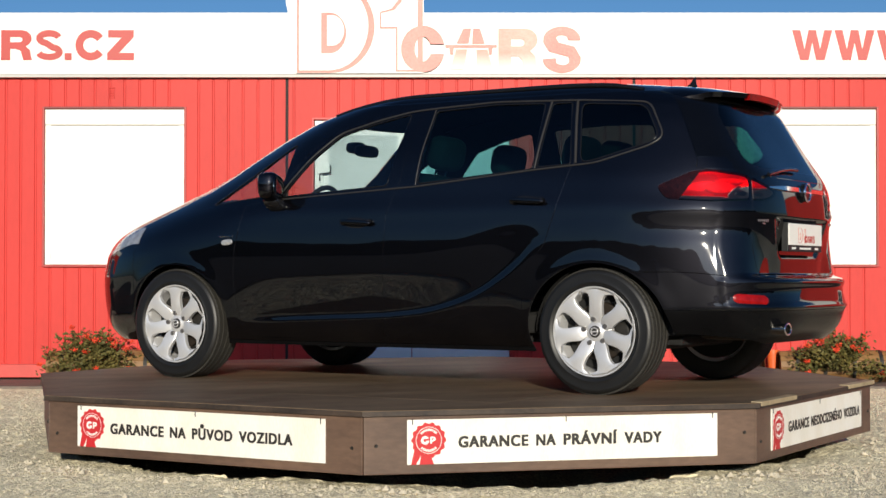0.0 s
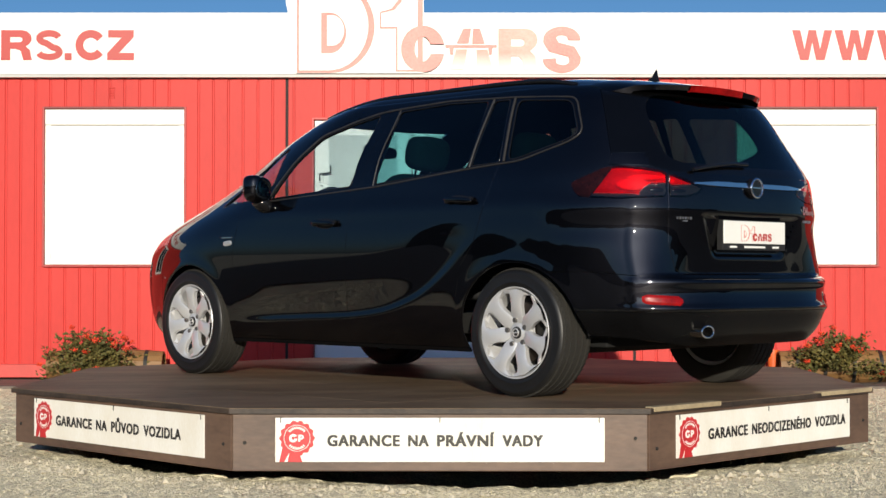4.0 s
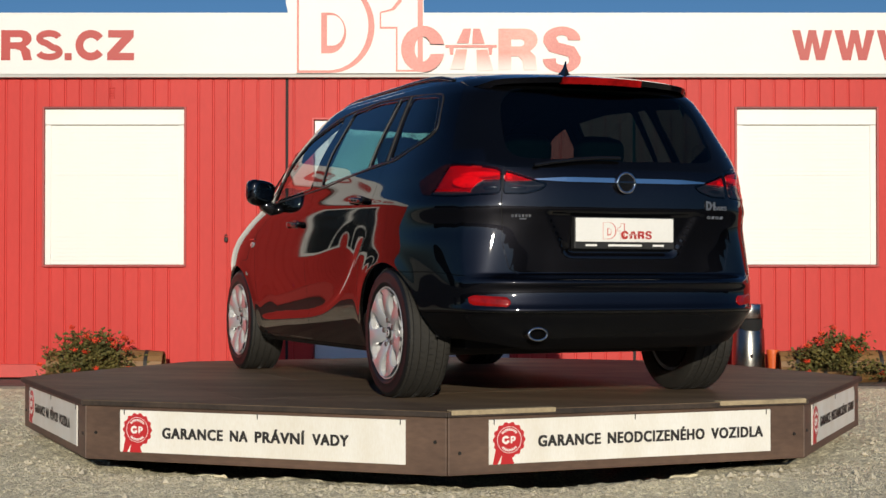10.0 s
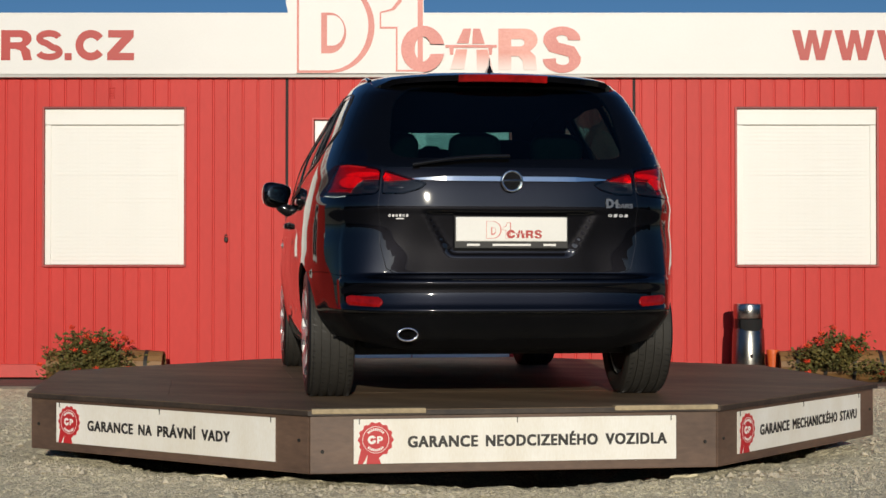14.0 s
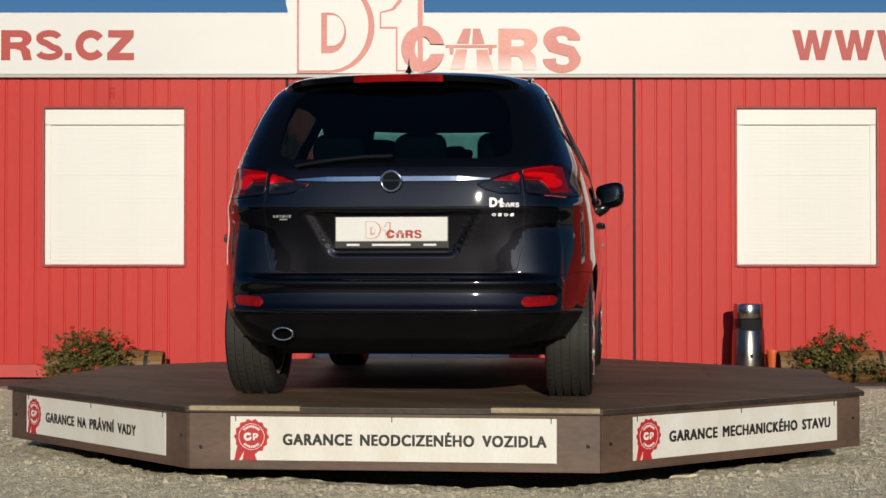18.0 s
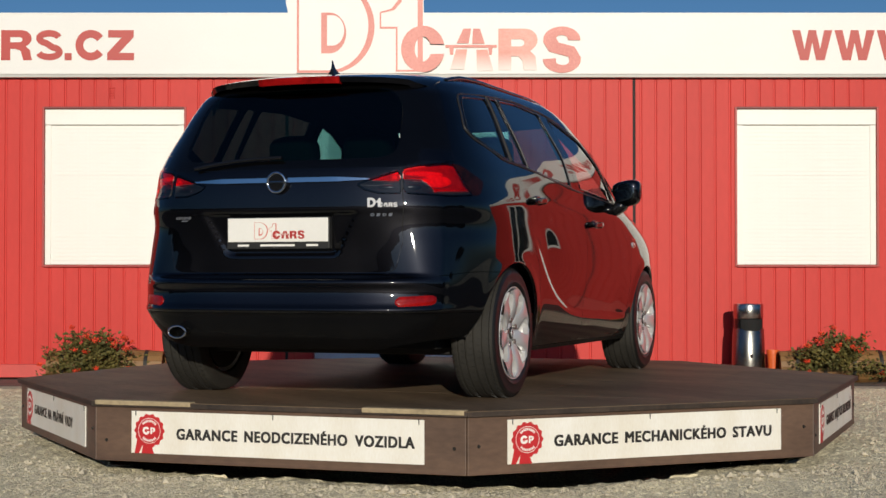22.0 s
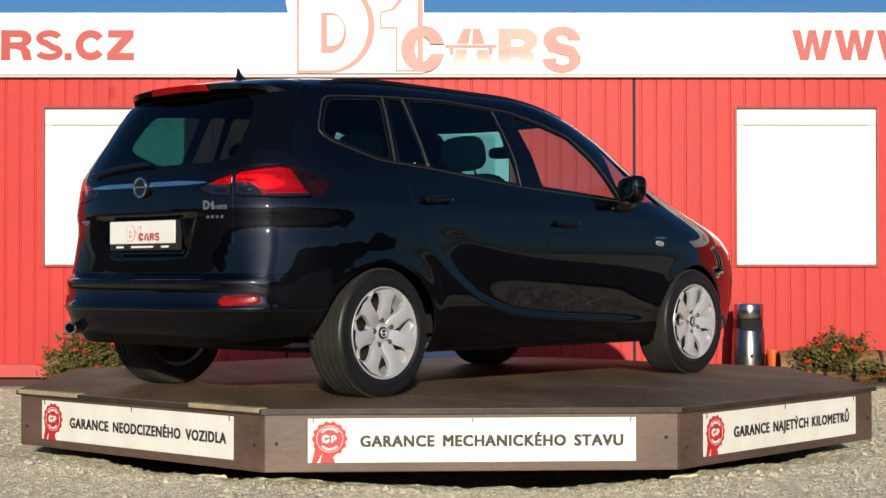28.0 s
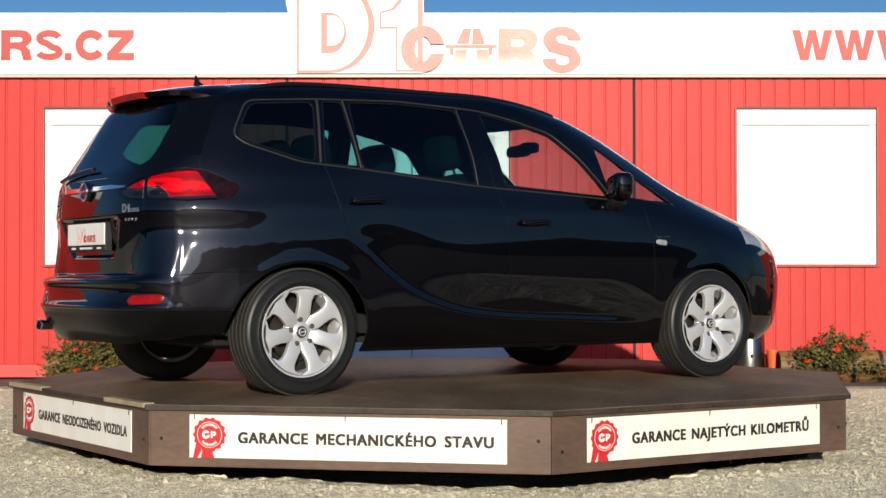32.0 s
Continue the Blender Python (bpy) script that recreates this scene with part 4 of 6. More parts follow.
def sill(V):
    return np.where(np.abs(V[:, 0]) < 1.2, V[:, 2] - 0.235, 0.5)


def screen(V):
    lim = np.interp(V[:, 2], (1.08, 1.3, 1.53), (0.72, 0.64, 0.50))
    return np.where(V[:, 0] > 0.2, np.maximum.reduce([1.09 - V[:, 2], V[:, 2] - 1.53, V[:, 1] - lim]), 0.5)


def bonnet(V):
    return np.where((V[:, 0] > 1.3), np.maximum.reduce([V[:, 1] - 0.70, 0.84 - V[:, 2], V[:, 2] - 1.08]), 0.5)


def headlight(V):
    lo = 0.70 + 0.10 * sstep(2.2, 1.75, V[:, 0])
    hi = 0.80 + 0.10 * sstep(2.25, 1.75, V[:, 0])
    return np.where(V[:, 0] > 1.3, np.maximum.reduce([1.72 - V[:, 0], lo - V[:, 2], V[:, 2] - hi, 0.42 - V[:, 1]]), 0.5)


M_BADGE = mat("dull_chrome_badge", (0.34, 0.34, 0.35), 0.3, 0.7, 0.1, 10, 0, 100)


def red_split(V):
    """Above it the tail lamps are red, below smoked."""
    u, z = uz(V)
    return np.where(V[:, 0] < -1.4, z - np.interp(u, (0.40, 0.50, 0.60, 0.66, 0.68, 0.78, 0.83, 0.88, 1.20), (1.062, 1.048, 1.044, 1.044, 1.052, 1.052, 1.034, 0.996, 1.004)), 0.5)


def red_outer(V):
    u, z = uz(V)
    return np.where(V[:, 0] < -1.4, u - 1.13 + 1.1 * (z - 1.05), -0.5)


M_REDLENS = mat("red_lamp_lens", (0.30, 0.005, 0.005), 0.3, 0, 0.55, 7, 0.001, 40, coat=0.35, dark=(0.10, 0.001, 0.001), spec=0.1)
M_SMOKE = glass("smoked_lamp_lens", (0.15, 0.155, 0.165), f0=0.05)
M_CORE = mat("frosted_lamp_core", (0.92, 0.92, 0.92), 0.5, 0, 0.3, 40, 0.001, 120)
M_LAMPTIP = mat("dark_lamp_tip", (0.020, 0.004, 0.004), 0.35, 0, 0.5, 10, 0, 40, coat=0.4, dark=(0.006, 0.002, 0.002), spec=0.0)
M_CLEARLENS = mat("clear_lamp_lens", (0.45, 0.46, 0.47), 0.08, 0.3, 0.4, 20, 0.0008, 80, coat=1.0)
M_BORDER = mat("black_glass_border", (0.0022, 0.0022, 0.0024), 0.04, 0, 0.15, 5, 0, 200)
M_VALANCE = mat("satin_black_bumper", (0.005, 0.005, 0.0055), 0.22, 0, 0.25, 6, 0.0001, 300, spec=0.12)


def build_body():
    V, F = shell()
    Nn = normals_of(V, F)
    if Nn[np.argmax(V[:, 1]), 1] < 0:
        F = [f[::-1] for f in F]
        Nn = -Nn
    fields = [on_side(p) for p in WIN.values()] + [arch(1.38), arch(-1.38), on_side(FDOOR), on_side(RDOOR), on_tail(LIGHT_OUT), on_tail(LIGHT_IN), on_tail(TAILGATE),
              on_rear(TAILGLASS), bumper, valance, underside, sill, screen, bonnet, headlight]
    for fl in fields:
        V, Nn, F = cut(V, Nn, F, fl)
    C = np.array([V[f].mean(0) for f in F])
    val = lambda fl: fl(C) < 0
    tag = np.full(len(F), "body", dtype=object)
    tag[val(on_tail(TAILGATE))] = "tailgate"
    tag[val(on_tail(TAILGATE)) & (C[:, 2] > np.where(np.abs(C[:, 1]) < 0.66, 1.105, 1.2))] = "glass_border"
    tag[val(bumper)] = "rear_bumper"
    tag[(C[:, 0] > 1.75) & (C[:, 2] < 0.80)] = "front_bumper"
    tag[val(bonnet)] = "bonnet"
    tag[val(headlight)] = "headlight"
    tag[val(on_side(RDOOR))] = "rear_door"
    tag[val(on_side(FDOOR))] = "front_door"
    tag[val(sill)] = "sill"
    for n, p in WIN.items():
        tag[val(on_side(p))] = n
    tag[val(on_rear(TAILGLASS))] = "tailgate_glass"
    tag[val(screen)] = "windscreen"
    tag[val(on_tail(LIGHT_OUT))] = "tail_lamp"
    tag[val(on_tail(LIGHT_IN))] = "inner_tail_lamp"
    tag[val(valance) & (C[:, 0] < 0)] = "valance"
    tag[val(arch(1.38)) | val(arch(-1.38)) | val(underside)] = "hole"
    return V, Nn, F, tag


def half_part(V, Nn, F, gap, depth, push=0.0):
    """One panel: its own points, edges drawn back by a gap and turned inwards."""
    ids = sorted({i for f in F for i in f})
    mp = {i: k for k, i in enumerate(ids)}
    v, n = V[ids].copy(), Nn[ids].copy()
    fs = [[mp[i] for i in f] for f in F]
    use = {}
    for f in fs:
        for a, b in zip(f, f[1:] + f[:1]):
            use.setdefault((min(a, b), max(a, b)), []).append((a, b))
    rim = [e[0] for e in use.values() if len(e) == 1 and not (abs(v[e[0][0], 1]) < 1e-5 and abs(v[e[0][1], 1]) < 1e-5)]
    cen = np.zeros_like(v)
    cnt = np.zeros(len(v))
    for f in fs:
        c = v[f].mean(0)
        for i in f:
            cen[i] += c
            cnt[i] += 1
    edge = sorted({i for e in rim for i in e})
    mid0 = np.abs(v[:, 1]) < 1e-5
    if gap:
        # draw back along the surface, square to the rim
        dirs = np.zeros_like(v)
        for a, b in rim:
            t = v[b] - v[a]
            c = np.cross(n[a] + n[b], t)
            c /= np.linalg.norm(c) + 1e-12
            dirs[a] += c
            dirs[b] += c
        for i in edge:
            d = dirs[i] / (np.linalg.norm(dirs[i]) + 1e-12)
            v[i] += d * gap
    v += n * push
    v[mid0, 1] = 0
    if depth:
        k = len(v)
        em = {i: k + j for j, i in enumerate(edge)}
        v = np.vstack([v, v[edge] - n[edge] * depth])
        n = np.vstack([n, n[edge]])
        fs += [[b, a, em[a], em[b]] for a, b in rim]
    return v, n, fs


def panel(name, halves, material, parent, label=""):
    """halves: (v, n, f, sign); sign -1 mirrors to the right side."""
    vs, ns, fs, k = [], [], [], 0
    for v, n, f, s in halves:
        m = np.array([1, s, 1])
        vs.append(v * m)
        ns.append(n * m)
        fs += [[i + k for i in (q if s > 0 else q[::-1])] for q in f]
        k += len(v)
    ob = pmesh(name, np.vstack(vs), fs, material, parent, label, smooth=True)
    ob.data.normals_split_custom_set_from_vertices([tuple(q) for q in np.vstack(ns)])
    return ob


BODY = build_body()
BVH = BVHTree.FromPolygons([tuple(p) for p in BODY[0]], [tuple(f) for f in BODY[2]])


def side_at(x, z, s=1):
    """The point of the body's side at x, z."""
    h = BVH.ray_cast(Vector((x, 2.0, z)), Vector((0, -1, 0)))
    p, n = (h[0], h[1]) if h[0] else (Vector((x, 0.9, z)), Vector((0, 1, 0)))
    return Vector((p.x, p.y * s, p.z)), Vector((n.x, n.y * s, n.z))


def tail_at(y, z):
    """The point of the tail at y, z."""
    h = BVH.ray_cast(Vector((-4.0, abs(y), z)), Vector((1, 0, 0)))
    p = h[0] if h[0] else Vector((-2.1, abs(y), z))
    return Vector((p.x, y, p.z))


def roof_at(x, y):
    h = BVH.ray_cast(Vector((x, abs(y) + 1e-4, 3.0)), Vector((0, 0, -1)))
    return Vector((x, y, h[0].z if h[0] else 1.6))


def body_panels():
    V, Nn, F, tag = BODY
    get = lambda t: [f for f, g in zip(F, tag) if g == t]
    base = {}
    for t, m, lb in (("body", M_PAINT, "glossy black roof, pillars and wings"), ("tailgate", M_PAINT, "glossy black tailgate"), ("rear_bumper", M_PAINT, "glossy black rear bumper"),
                     ("valance", M_VALANCE, "satin black lower bumper"), ("glass_border", M_BORDER, "black glass border of the tailgate"), ("front_bumper", M_PAINT, "glossy black front bumper"), ("bonnet", M_PAINT, "glossy black bonnet")):
        v, n, f = half_part(V, Nn, get(t), 0.0018, 0.016)
        base[t] = panel(t, [(v, n, f, 1), (v, n, f, -1)], m, car, lb)
    for t, m, par in (("windscreen", M_GLASS_FRONT, car), ("tailgate_glass", M_GLASS_TAIL, base["tailgate"])):
        v, n, f = half_part(V, Nn, get(t), 0.0, 0.0, -0.002)
        panel(t, [(v, n, f, 1), (v, n, f, -1)], m, par, "tinted glass")
    for s in (1, -1):
        doors = {}
        for t in ("front_door", "rear_door", "sill"):
            v, n, f = half_part(V, Nn, get(t), 0.0018, 0.016)
            doors[t] = panel(t, [(v, n, f, s)], M_PAINT if t != "sill" else M_VALANCE, car, "glossy black door" if t != "sill" else "black sill")
        for t, par, m in (("quarter_window", car, M_GLASS_FRONT), ("front_window", doors["front_door"], M_GLASS_FRONT), ("rear_window", doors["rear_door"], M_GLASS_REAR),
                          ("vent_window", doors["rear_door"], M_GLASS_REAR), ("rear_quarter_window", car, M_GLASS_TAIL)):
            v, n, f = half_part(V, Nn, get(t), 0.0, 0.0, -0.004)
            panel(t, [(v, n, f, s)], m, par, "tinted glass")
            loop = [side_at(x, z, s) for x, z in WIN[t][::1]]
            tube("window_seal", [p + n * -0.001 for p, n in loop], 0.0048, M_GLOSSBLACK, par, "black window seal", cyclic=True, res=1)
        # grey trim round the whole row of windows, and the bars between them
        round_trim = rounded([(0.63, 1.040), (-0.31, 1.090), (-1.02, 1.158), (-1.25, 1.176), (-1.36, 1.184), (-1.645, 1.268), (-1.705, 1.315), (-1.595, 1.500), (-1.2, 1.528),
                              (-0.7, 1.546), (-0.32, 1.530), (-0.165, 1.520), (0.04, 1.480), (0.285, 1.412), (0.43, 1.280), (0.57, 1.125)], 0.05)
        tube("window_trim", [p + n * 0.001 for p, n in (side_at(x, z, s) for x, z in round_trim)], 0.0052, M_TRIM, car, "grey trim round the windows", cyclic=True, res=1)
        for (xa, za), (xb, zb), rr in (((-0.300, 1.098), (-0.315, 1.522), 0.004), ((-1.019, 1.165), (-1.034, 1.528), 0.006), ((-1.249, 1.184), (-1.188, 1.522), 0.0085)):
            pts = [side_at(xa + (xb - xa) * k / 8, za + (zb - za) * k / 8, s) for k in range(9)]
            tube("window_bar", [p + n * 0.0005 for p, n in pts], rr, M_TRIM, car, "grey bar between windows", res=1)
        # lamps: red above, smoked below
        for t, red_name in (("tail_lamp", "red_lens"), ("inner_tail_lamp", "red_lens")):
            v0, n0, f0 = cut(V, Nn, get(t), red_split)
            if t == "tail_lamp":
                v0, n0, f0 = cut(v0, n0, f0, red_outer)
            C = np.array([v0[f].mean(0) for f in f0])
            up = red_split(C) > 0
            if t == "tail_lamp":
                up = (up & (red_outer(C) < 0))
            lamp = new(t)
            lamp.parent = car if t == "tail_lamp" else base["tailgate"]
            tip = ~up & (red_outer(C) > 0) if t == "tail_lamp" else np.zeros(len(C), bool)
            inset = on_tail(LIGHT_OUT if t == "tail_lamp" else LIGHT_IN)
            vb, nb, fb = cut(v0, n0, f0, lambda p: inset(p) + 0.009)
            fb = [q for q in fb if inset(vb[q].mean(0)[None])[0] < -0.009]
            v, n, f = half_part(vb, nb, fb, 0.0, 0.0, 0.0)
            v = v - n * (0.006 + 0.030 * sstep(0.004, 0.060, -inset(v)))[:, None]
            dish = normals_of(v, f)
            n = dish if (dish * n).sum() > 0 else -dish
            panel("lamp_bowl", [(v, n, f, s)], M_BOWL, lamp, "bright lamp reflector")
            for sel, m, nm in ((up, M_REDGLASS, "red_lens"), (~up & ~tip, M_SMOKE, "smoked_lens"), (tip, M_LAMPTIP, "lamp_tip")):
                if not sel.any():
                    continue
                v, n, f = half_part(v0, n0, [q for q, g in zip(f0, sel) if g], 0.001, 0.0 if m != M_LAMPTIP else 0.012, 0.004)
                panel(nm, [(v, n, f, s)], m, lamp, "red lamp lens" if m == M_REDGLASS else "dark smoked lamp lens")
            # lamp cores behind the lenses
            ys = np.linspace(0.40, 0.885, 90)
            ps = [tail_at(y, 1.04) for y in ys]
            us = [p.y + p.x + 2.17 for p in ps]
            for bu, bz, bw, bh, m in (((0.735, 1.016, 0.040, 0.016, M_SILVER), (0.80, 1.078, 0.095, 0.014, M_CORE), (0.900, 1.044, 0.080, 0.028, M_CORE)) if t == "tail_lamp"
                                      else ((0.575, 1.014, 0.045, 0.014, M_SILVER), (0.625, 1.064, 0.030, 0.014, M_CORE))):
                k = int(np.argmin([abs(w - bu) for w in us]))
                p = tail_at(ys[k], bz)
                a = math.degrees(math.atan2(ps[min(k + 3, 89)].x - ps[k - 3].x, ps[min(k + 3, 89)].y - ps[k - 3].y))
                bm = bmesh.new()
                bmesh.ops.create_uvsphere(bm, u_segments=18, v_segments=12, radius=1)
                bmesh.ops.transform(bm, matrix=pose(p.x + 0.020, (p.y - 0.006) * s, bz, 0, 0, -a * s) @ Matrix.Diagonal((0.010, bw, bh, 1)), verts=bm.verts)
                part("lamp_core", bm, m, lamp, "bright lamp core", True)
        # reflector: a smooth lens let into the bumper
        nu, nv, grid = 24, 5, []
        for i in range(nu + 1):
            y = 0.600 + 0.165 * i / nu
            e = min(1.0, 0.25 + 6 * i / nu, 0.45 + 5 * (nu - i) / nu)
            for j in range(nv + 1):
                z = 0.484 + 0.010 * i / nu + (j / nv - 0.5) * 0.058 * e
                p = tail_at(y, z)
                out = 0.005 if 0 < j < nv and 0 < i < nu else -0.006
                grid.append((p.x - out, p.y * s, z))
        fs = [(i * (nv + 1) + j, (i + 1) * (nv + 1) + j, (i + 1) * (nv + 1) + j + 1, i * (nv + 1) + j + 1) for i in range(nu) for j in range(nv)]
        pmesh("reflector", grid, fs, M_REDLENS, base["rear_bumper"], "red reflector", smooth=True)
        for t, m, par in (("headlight", M_CLEARLENS, car),):
            v, n, f = half_part(V, Nn, get(t), 0.001, 0.012, 0.001)
            panel(t, [(v, n, f, s)], m, par, "clear headlight")
    # inner skin behind the gaps, with the window openings left free
    skip = set(WIN) | {"windscreen", "tailgate_glass", "hole", "tail_lamp", "inner_tail_lamp"}
    v, n, f = half_part(V, Nn, [q for q, g in zip(F, tag) if g not in skip], 0.0, 0.0, -0.014)
    panel("inner_skin", [(v, n, f, 1), (v, n, f, -1)], M_LINER, car, "dark inner lining")
    return base


PANELS = body_panels()


# wheels
def lathe(name, prof, material, parent, seg=72, label="", smooth=True):
    """Turns a profile of (radius, y) round the wheel's axle."""
    vs, fs = [], []
    n = len(prof)
    for i in range(seg):
        a = 2 * math.pi * i / seg
        vs += [(r * math.cos(a), y, r * math.sin(a)) for r, y in prof]
    for i in range(seg):
        j = (i + 1) % seg
        fs += [(i * n + k, i * n + k + 1, j * n + k + 1, j * n + k) for k in range(n - 1)]
    bm = bmesh.new()
    me = bpy.data.meshes.new("x")
    me.from_pydata(vs, [], fs)
    bm.from_mesh(me)
    bpy.data.meshes.remove(me)
    return part(name, bm, material, parent, label, smooth)


def spoke_mesh():
    """One broad spoke, dished and flared to the rim."""
    rows = []
    for k in range(9):
        t = k / 8
        r = 0.050 + t * 0.168
        wd = float(np.interp(r, (0.05, 0.09, 0.11, 0.13, 0.165, 0.19, 0.205, 0.218), (0.0224, 0.0385, 0.0370, 0.0350, 0.0355, 0.043, 0.056, 0.096)))
        y = 0.012 - 0.030 * (1 - t) ** 2 + 0.004 * math.sin(math.pi * t)
        rows.append([(r * math.cos(b / max(r, 0.01)), y - dy, r * math.sin(b / max(r, 0.01))) for b, dy in ((-wd, 0.030), (-wd, 0.006), (-wd * 0.72, 0.0), (0, 0.003), (wd * 0.72, 0.0), (wd, 0.006), (wd, 0.030))])
    vs = [p for r in rows for p in r]
    fs = [(i * 7 + j, i * 7 + j + 1, i * 7 + j + 8, i * 7 + j + 7) for i in range(8) for j in range(6)]
    me = bpy.data.meshes.new("spoke")
    me.from_pydata(vs, [], fs)
    bm = bmesh.new()
    bm.from_mesh(me)
    bmesh.ops.recalc_face_normals(bm, faces=bm.faces)
    bm.to_mesh(me)
    bm.free()
    me.shade_smooth()
    me.set_sharp_from_angle(angle=radians(50))
    me.materials.append(M_ALLOY)
    return me


def wheel(x, s, turn):
    """Built with its face towards +y; s -1 turns it round."""
    w = new("wheel")
    w.parent = car
    w.matrix_basis = pose(x, 0.905 * s, 0.322, 0, 0, 0 if s > 0 else 180) @ pose(0, 0, 0, 0, turn, 0)
    R = 0.325
    tread = []
    for g in (-0.205, -0.168, -0.125, -0.082, -0.045):
        tread += [(R - 0.001, g + 0.024 - 0.012), (R - 0.001, g + 0.026), (R - 0.010, g + 0.0275), (R - 0.010, g + 0.0345), (R - 0.001, g + 0.035)]
    tread = sorted(tread, key=lambda q: q[1])
    prof = [(0.225, -0.212), (0.26, -0.222), (0.295, -0.220), (0.314, -0.212)] + [(min(r, R - 0.001), y) for r, y in tread if -0.20 < y < -0.012] + [(0.314, -0.004)]
    tyre = lathe("tyre", prof, M_RUBBER, w, 80, "black tyre with dusty tread", smooth=True)
    lathe("sidewall", [(0.3145, -0.0035), (0.309, 0.003), (0.300, 0.0065), (0.296, 0.008), (0.292, 0.0075), (0.270, 0.010), (0.256, 0.010), (0.253, 0.0115), (0.246, 0.010), (0.236, 0.002), (0.226, -0.006)], M_SIDEWALL, tyre, 80)
    # cross grooves of the tread
    me = bpy.data.meshes.new("sipe")
    b = box_bm(-0.0015, 0.0015, -0.010, 0.010, -0.0018, 0.0004)
    b.to_mesh(me)
    b.free()
    me.materials.append(M_SIDEWALL)
    vs, fs = [], []
    cube = [tuple(v.co) for v in me.vertices]
    quads = [tuple(p.vertices) for p in me.polygons]
    for i in range(64):
        for yy, sk in ((-0.196, 0.25), (-0.152, -0.3), (-0.109, 0.3), (-0.066, -0.3), (-0.021, -0.25)):
            a = 2 * math.pi * (i + (0.5 if sk > 0 else 0)) / 64
            k = len(vs)
            mm = Matrix.Rotation(-a, 4, "Y") @ Matrix.Translation((0, yy, R - 0.0004)) @ Matrix.Rotation(sk, 4, "Z")
            vs += [tuple(mm @ Vector(c)) for c in cube]
            fs += [tuple(k + q for q in f) for f in quads]
    tagged(pmesh("tread_pattern", vs, fs, M_SIDEWALL, tyre), kind="stuff")
    rim = lathe("rim", [(0.222, -0.20), (0.205, -0.19), (0.205, -0.03), (0.212, -0.012), (0.226, -0.004), (0.231, 0.004), (0.229, 0.007), (0.224, 0.006), (0.216, -0.004), (0.207, -0.016)], M_ALLOY, w, 72, "silver alloy rim")
    me = spoke_mesh()
    for i in range(7):
        sp = new("spoke", me)
        sp.parent, sp.matrix_basis = rim, pose(0, 0.004, 0, 0, 360 / 7 * i, 0)
    lathe("hub", [(0.0, -0.012), (0.030, -0.012), (0.034, -0.015), (0.072, -0.019), (0.085, -0.03), (0.09, -0.05)], M_ALLOY, rim, 40)
    lathe("hub_cap", [(0.0, -0.003), (0.024, -0.004), (0.030, -0.008), (0.031, -0.013)], M_TRIM, rim, 28, "dark hub cap")
    tube("cap_ring", [(0.019 * math.cos(q), -0.002, 0.019 * math.sin(q)) for q in np.linspace(0, 2 * math.pi, 25)[:-1]], 0.0028, M_ALLOY, rim, "silver ring on the hub cap", cyclic=True, res=1)
    box("cap_bar", -0.018, 0.018, -0.004, 0.0, -0.003, 0.003, M_ALLOY, rim, "", 0.001)
    for i in range(5):
        bm = bmesh.new()
        bmesh.ops.create_cone(bm, cap_ends=True, segments=12, radius1=0.015, radius2=0.012, depth=0.018)
        a = radians(90 + 72 * i)
        bmesh.ops.transform(bm, matrix=Matrix.Translation((0.064 * math.cos(a), -0.011, 0.064 * math.sin(a))) @ pose(0, 0, 0, -90, 0, 0), verts=bm.verts)
        part("wheel_bolt", bm, M_BOLT, rim, "dull steel bolt")
    lathe("brake_disc", [(0.06, -0.075), (0.148, -0.075), (0.15, -0.08), (0.15, -0.095), (0.06, -0.095)], M_DISC, w, 48, "steel brake disc")
    box("brake_caliper", -0.17, -0.09, -0.12, -0.055, -0.07, 0.07, M_IRON, w, "", 0.01)
    lathe("drum", [(0.0, -0.1), (0.2, -0.1), (0.2, -0.2), (0.0, -0.2)], M_LINER, w, 32)


for wx in (1.38, -1.38):
    for ws in (1, -1):
        wheel(wx, ws, {(1.38, 1): 10.9, (-1.38, 1): 7.9, (1.38, -1): 20.9, (-1.38, -1): 8.9}[(wx, ws)])
        vs, fs = [], []          # wheel well
        for i in range(25):
            a = radians(-2 + 184 * i / 24)
            vs += [(wx + 0.388 * math.cos(a), ws * y, 0.325 + 0.347 * math.sin(a)) for y in (0.80, 0.55)]
        fs = [(2 * i, 2 * i + 1, 2 * i + 3, 2 * i + 2) for i in range(24)] + [tuple(range(1, 50, 2))]
        pmesh("wheel_well", vs, fs, M_LINER, car, "dark wheel-arch liner")


# outer fittings
def blob(name, size, at, material, parent, label="", rot=(0, 0, 0), power=0.75, seg=20, taper=None):
    """A rounded block: a sphere drawn towards a box."""
    bm = bmesh.new()
    bmesh.ops.create_uvsphere(bm, u_segments=seg, v_segments=seg // 2 + 2, radius=1)
    for v in bm.verts:
        c = [math.copysign(abs(q) ** power, q) for q in v.co]
        if taper:
            k = 1 + taper * c[2]
            c[0], c[1] = c[0] * k, c[1] * k
        v.co = Vector((c[0] * size[0] / 2, c[1] * size[1] / 2, c[2] * size[2] / 2))
    bmesh.ops.transform(bm, matrix=pose(*at, *rot), verts=bm.verts)
    ob = part(name, bm, material, parent, label)
    ob.data.shade_smooth()
    return ob


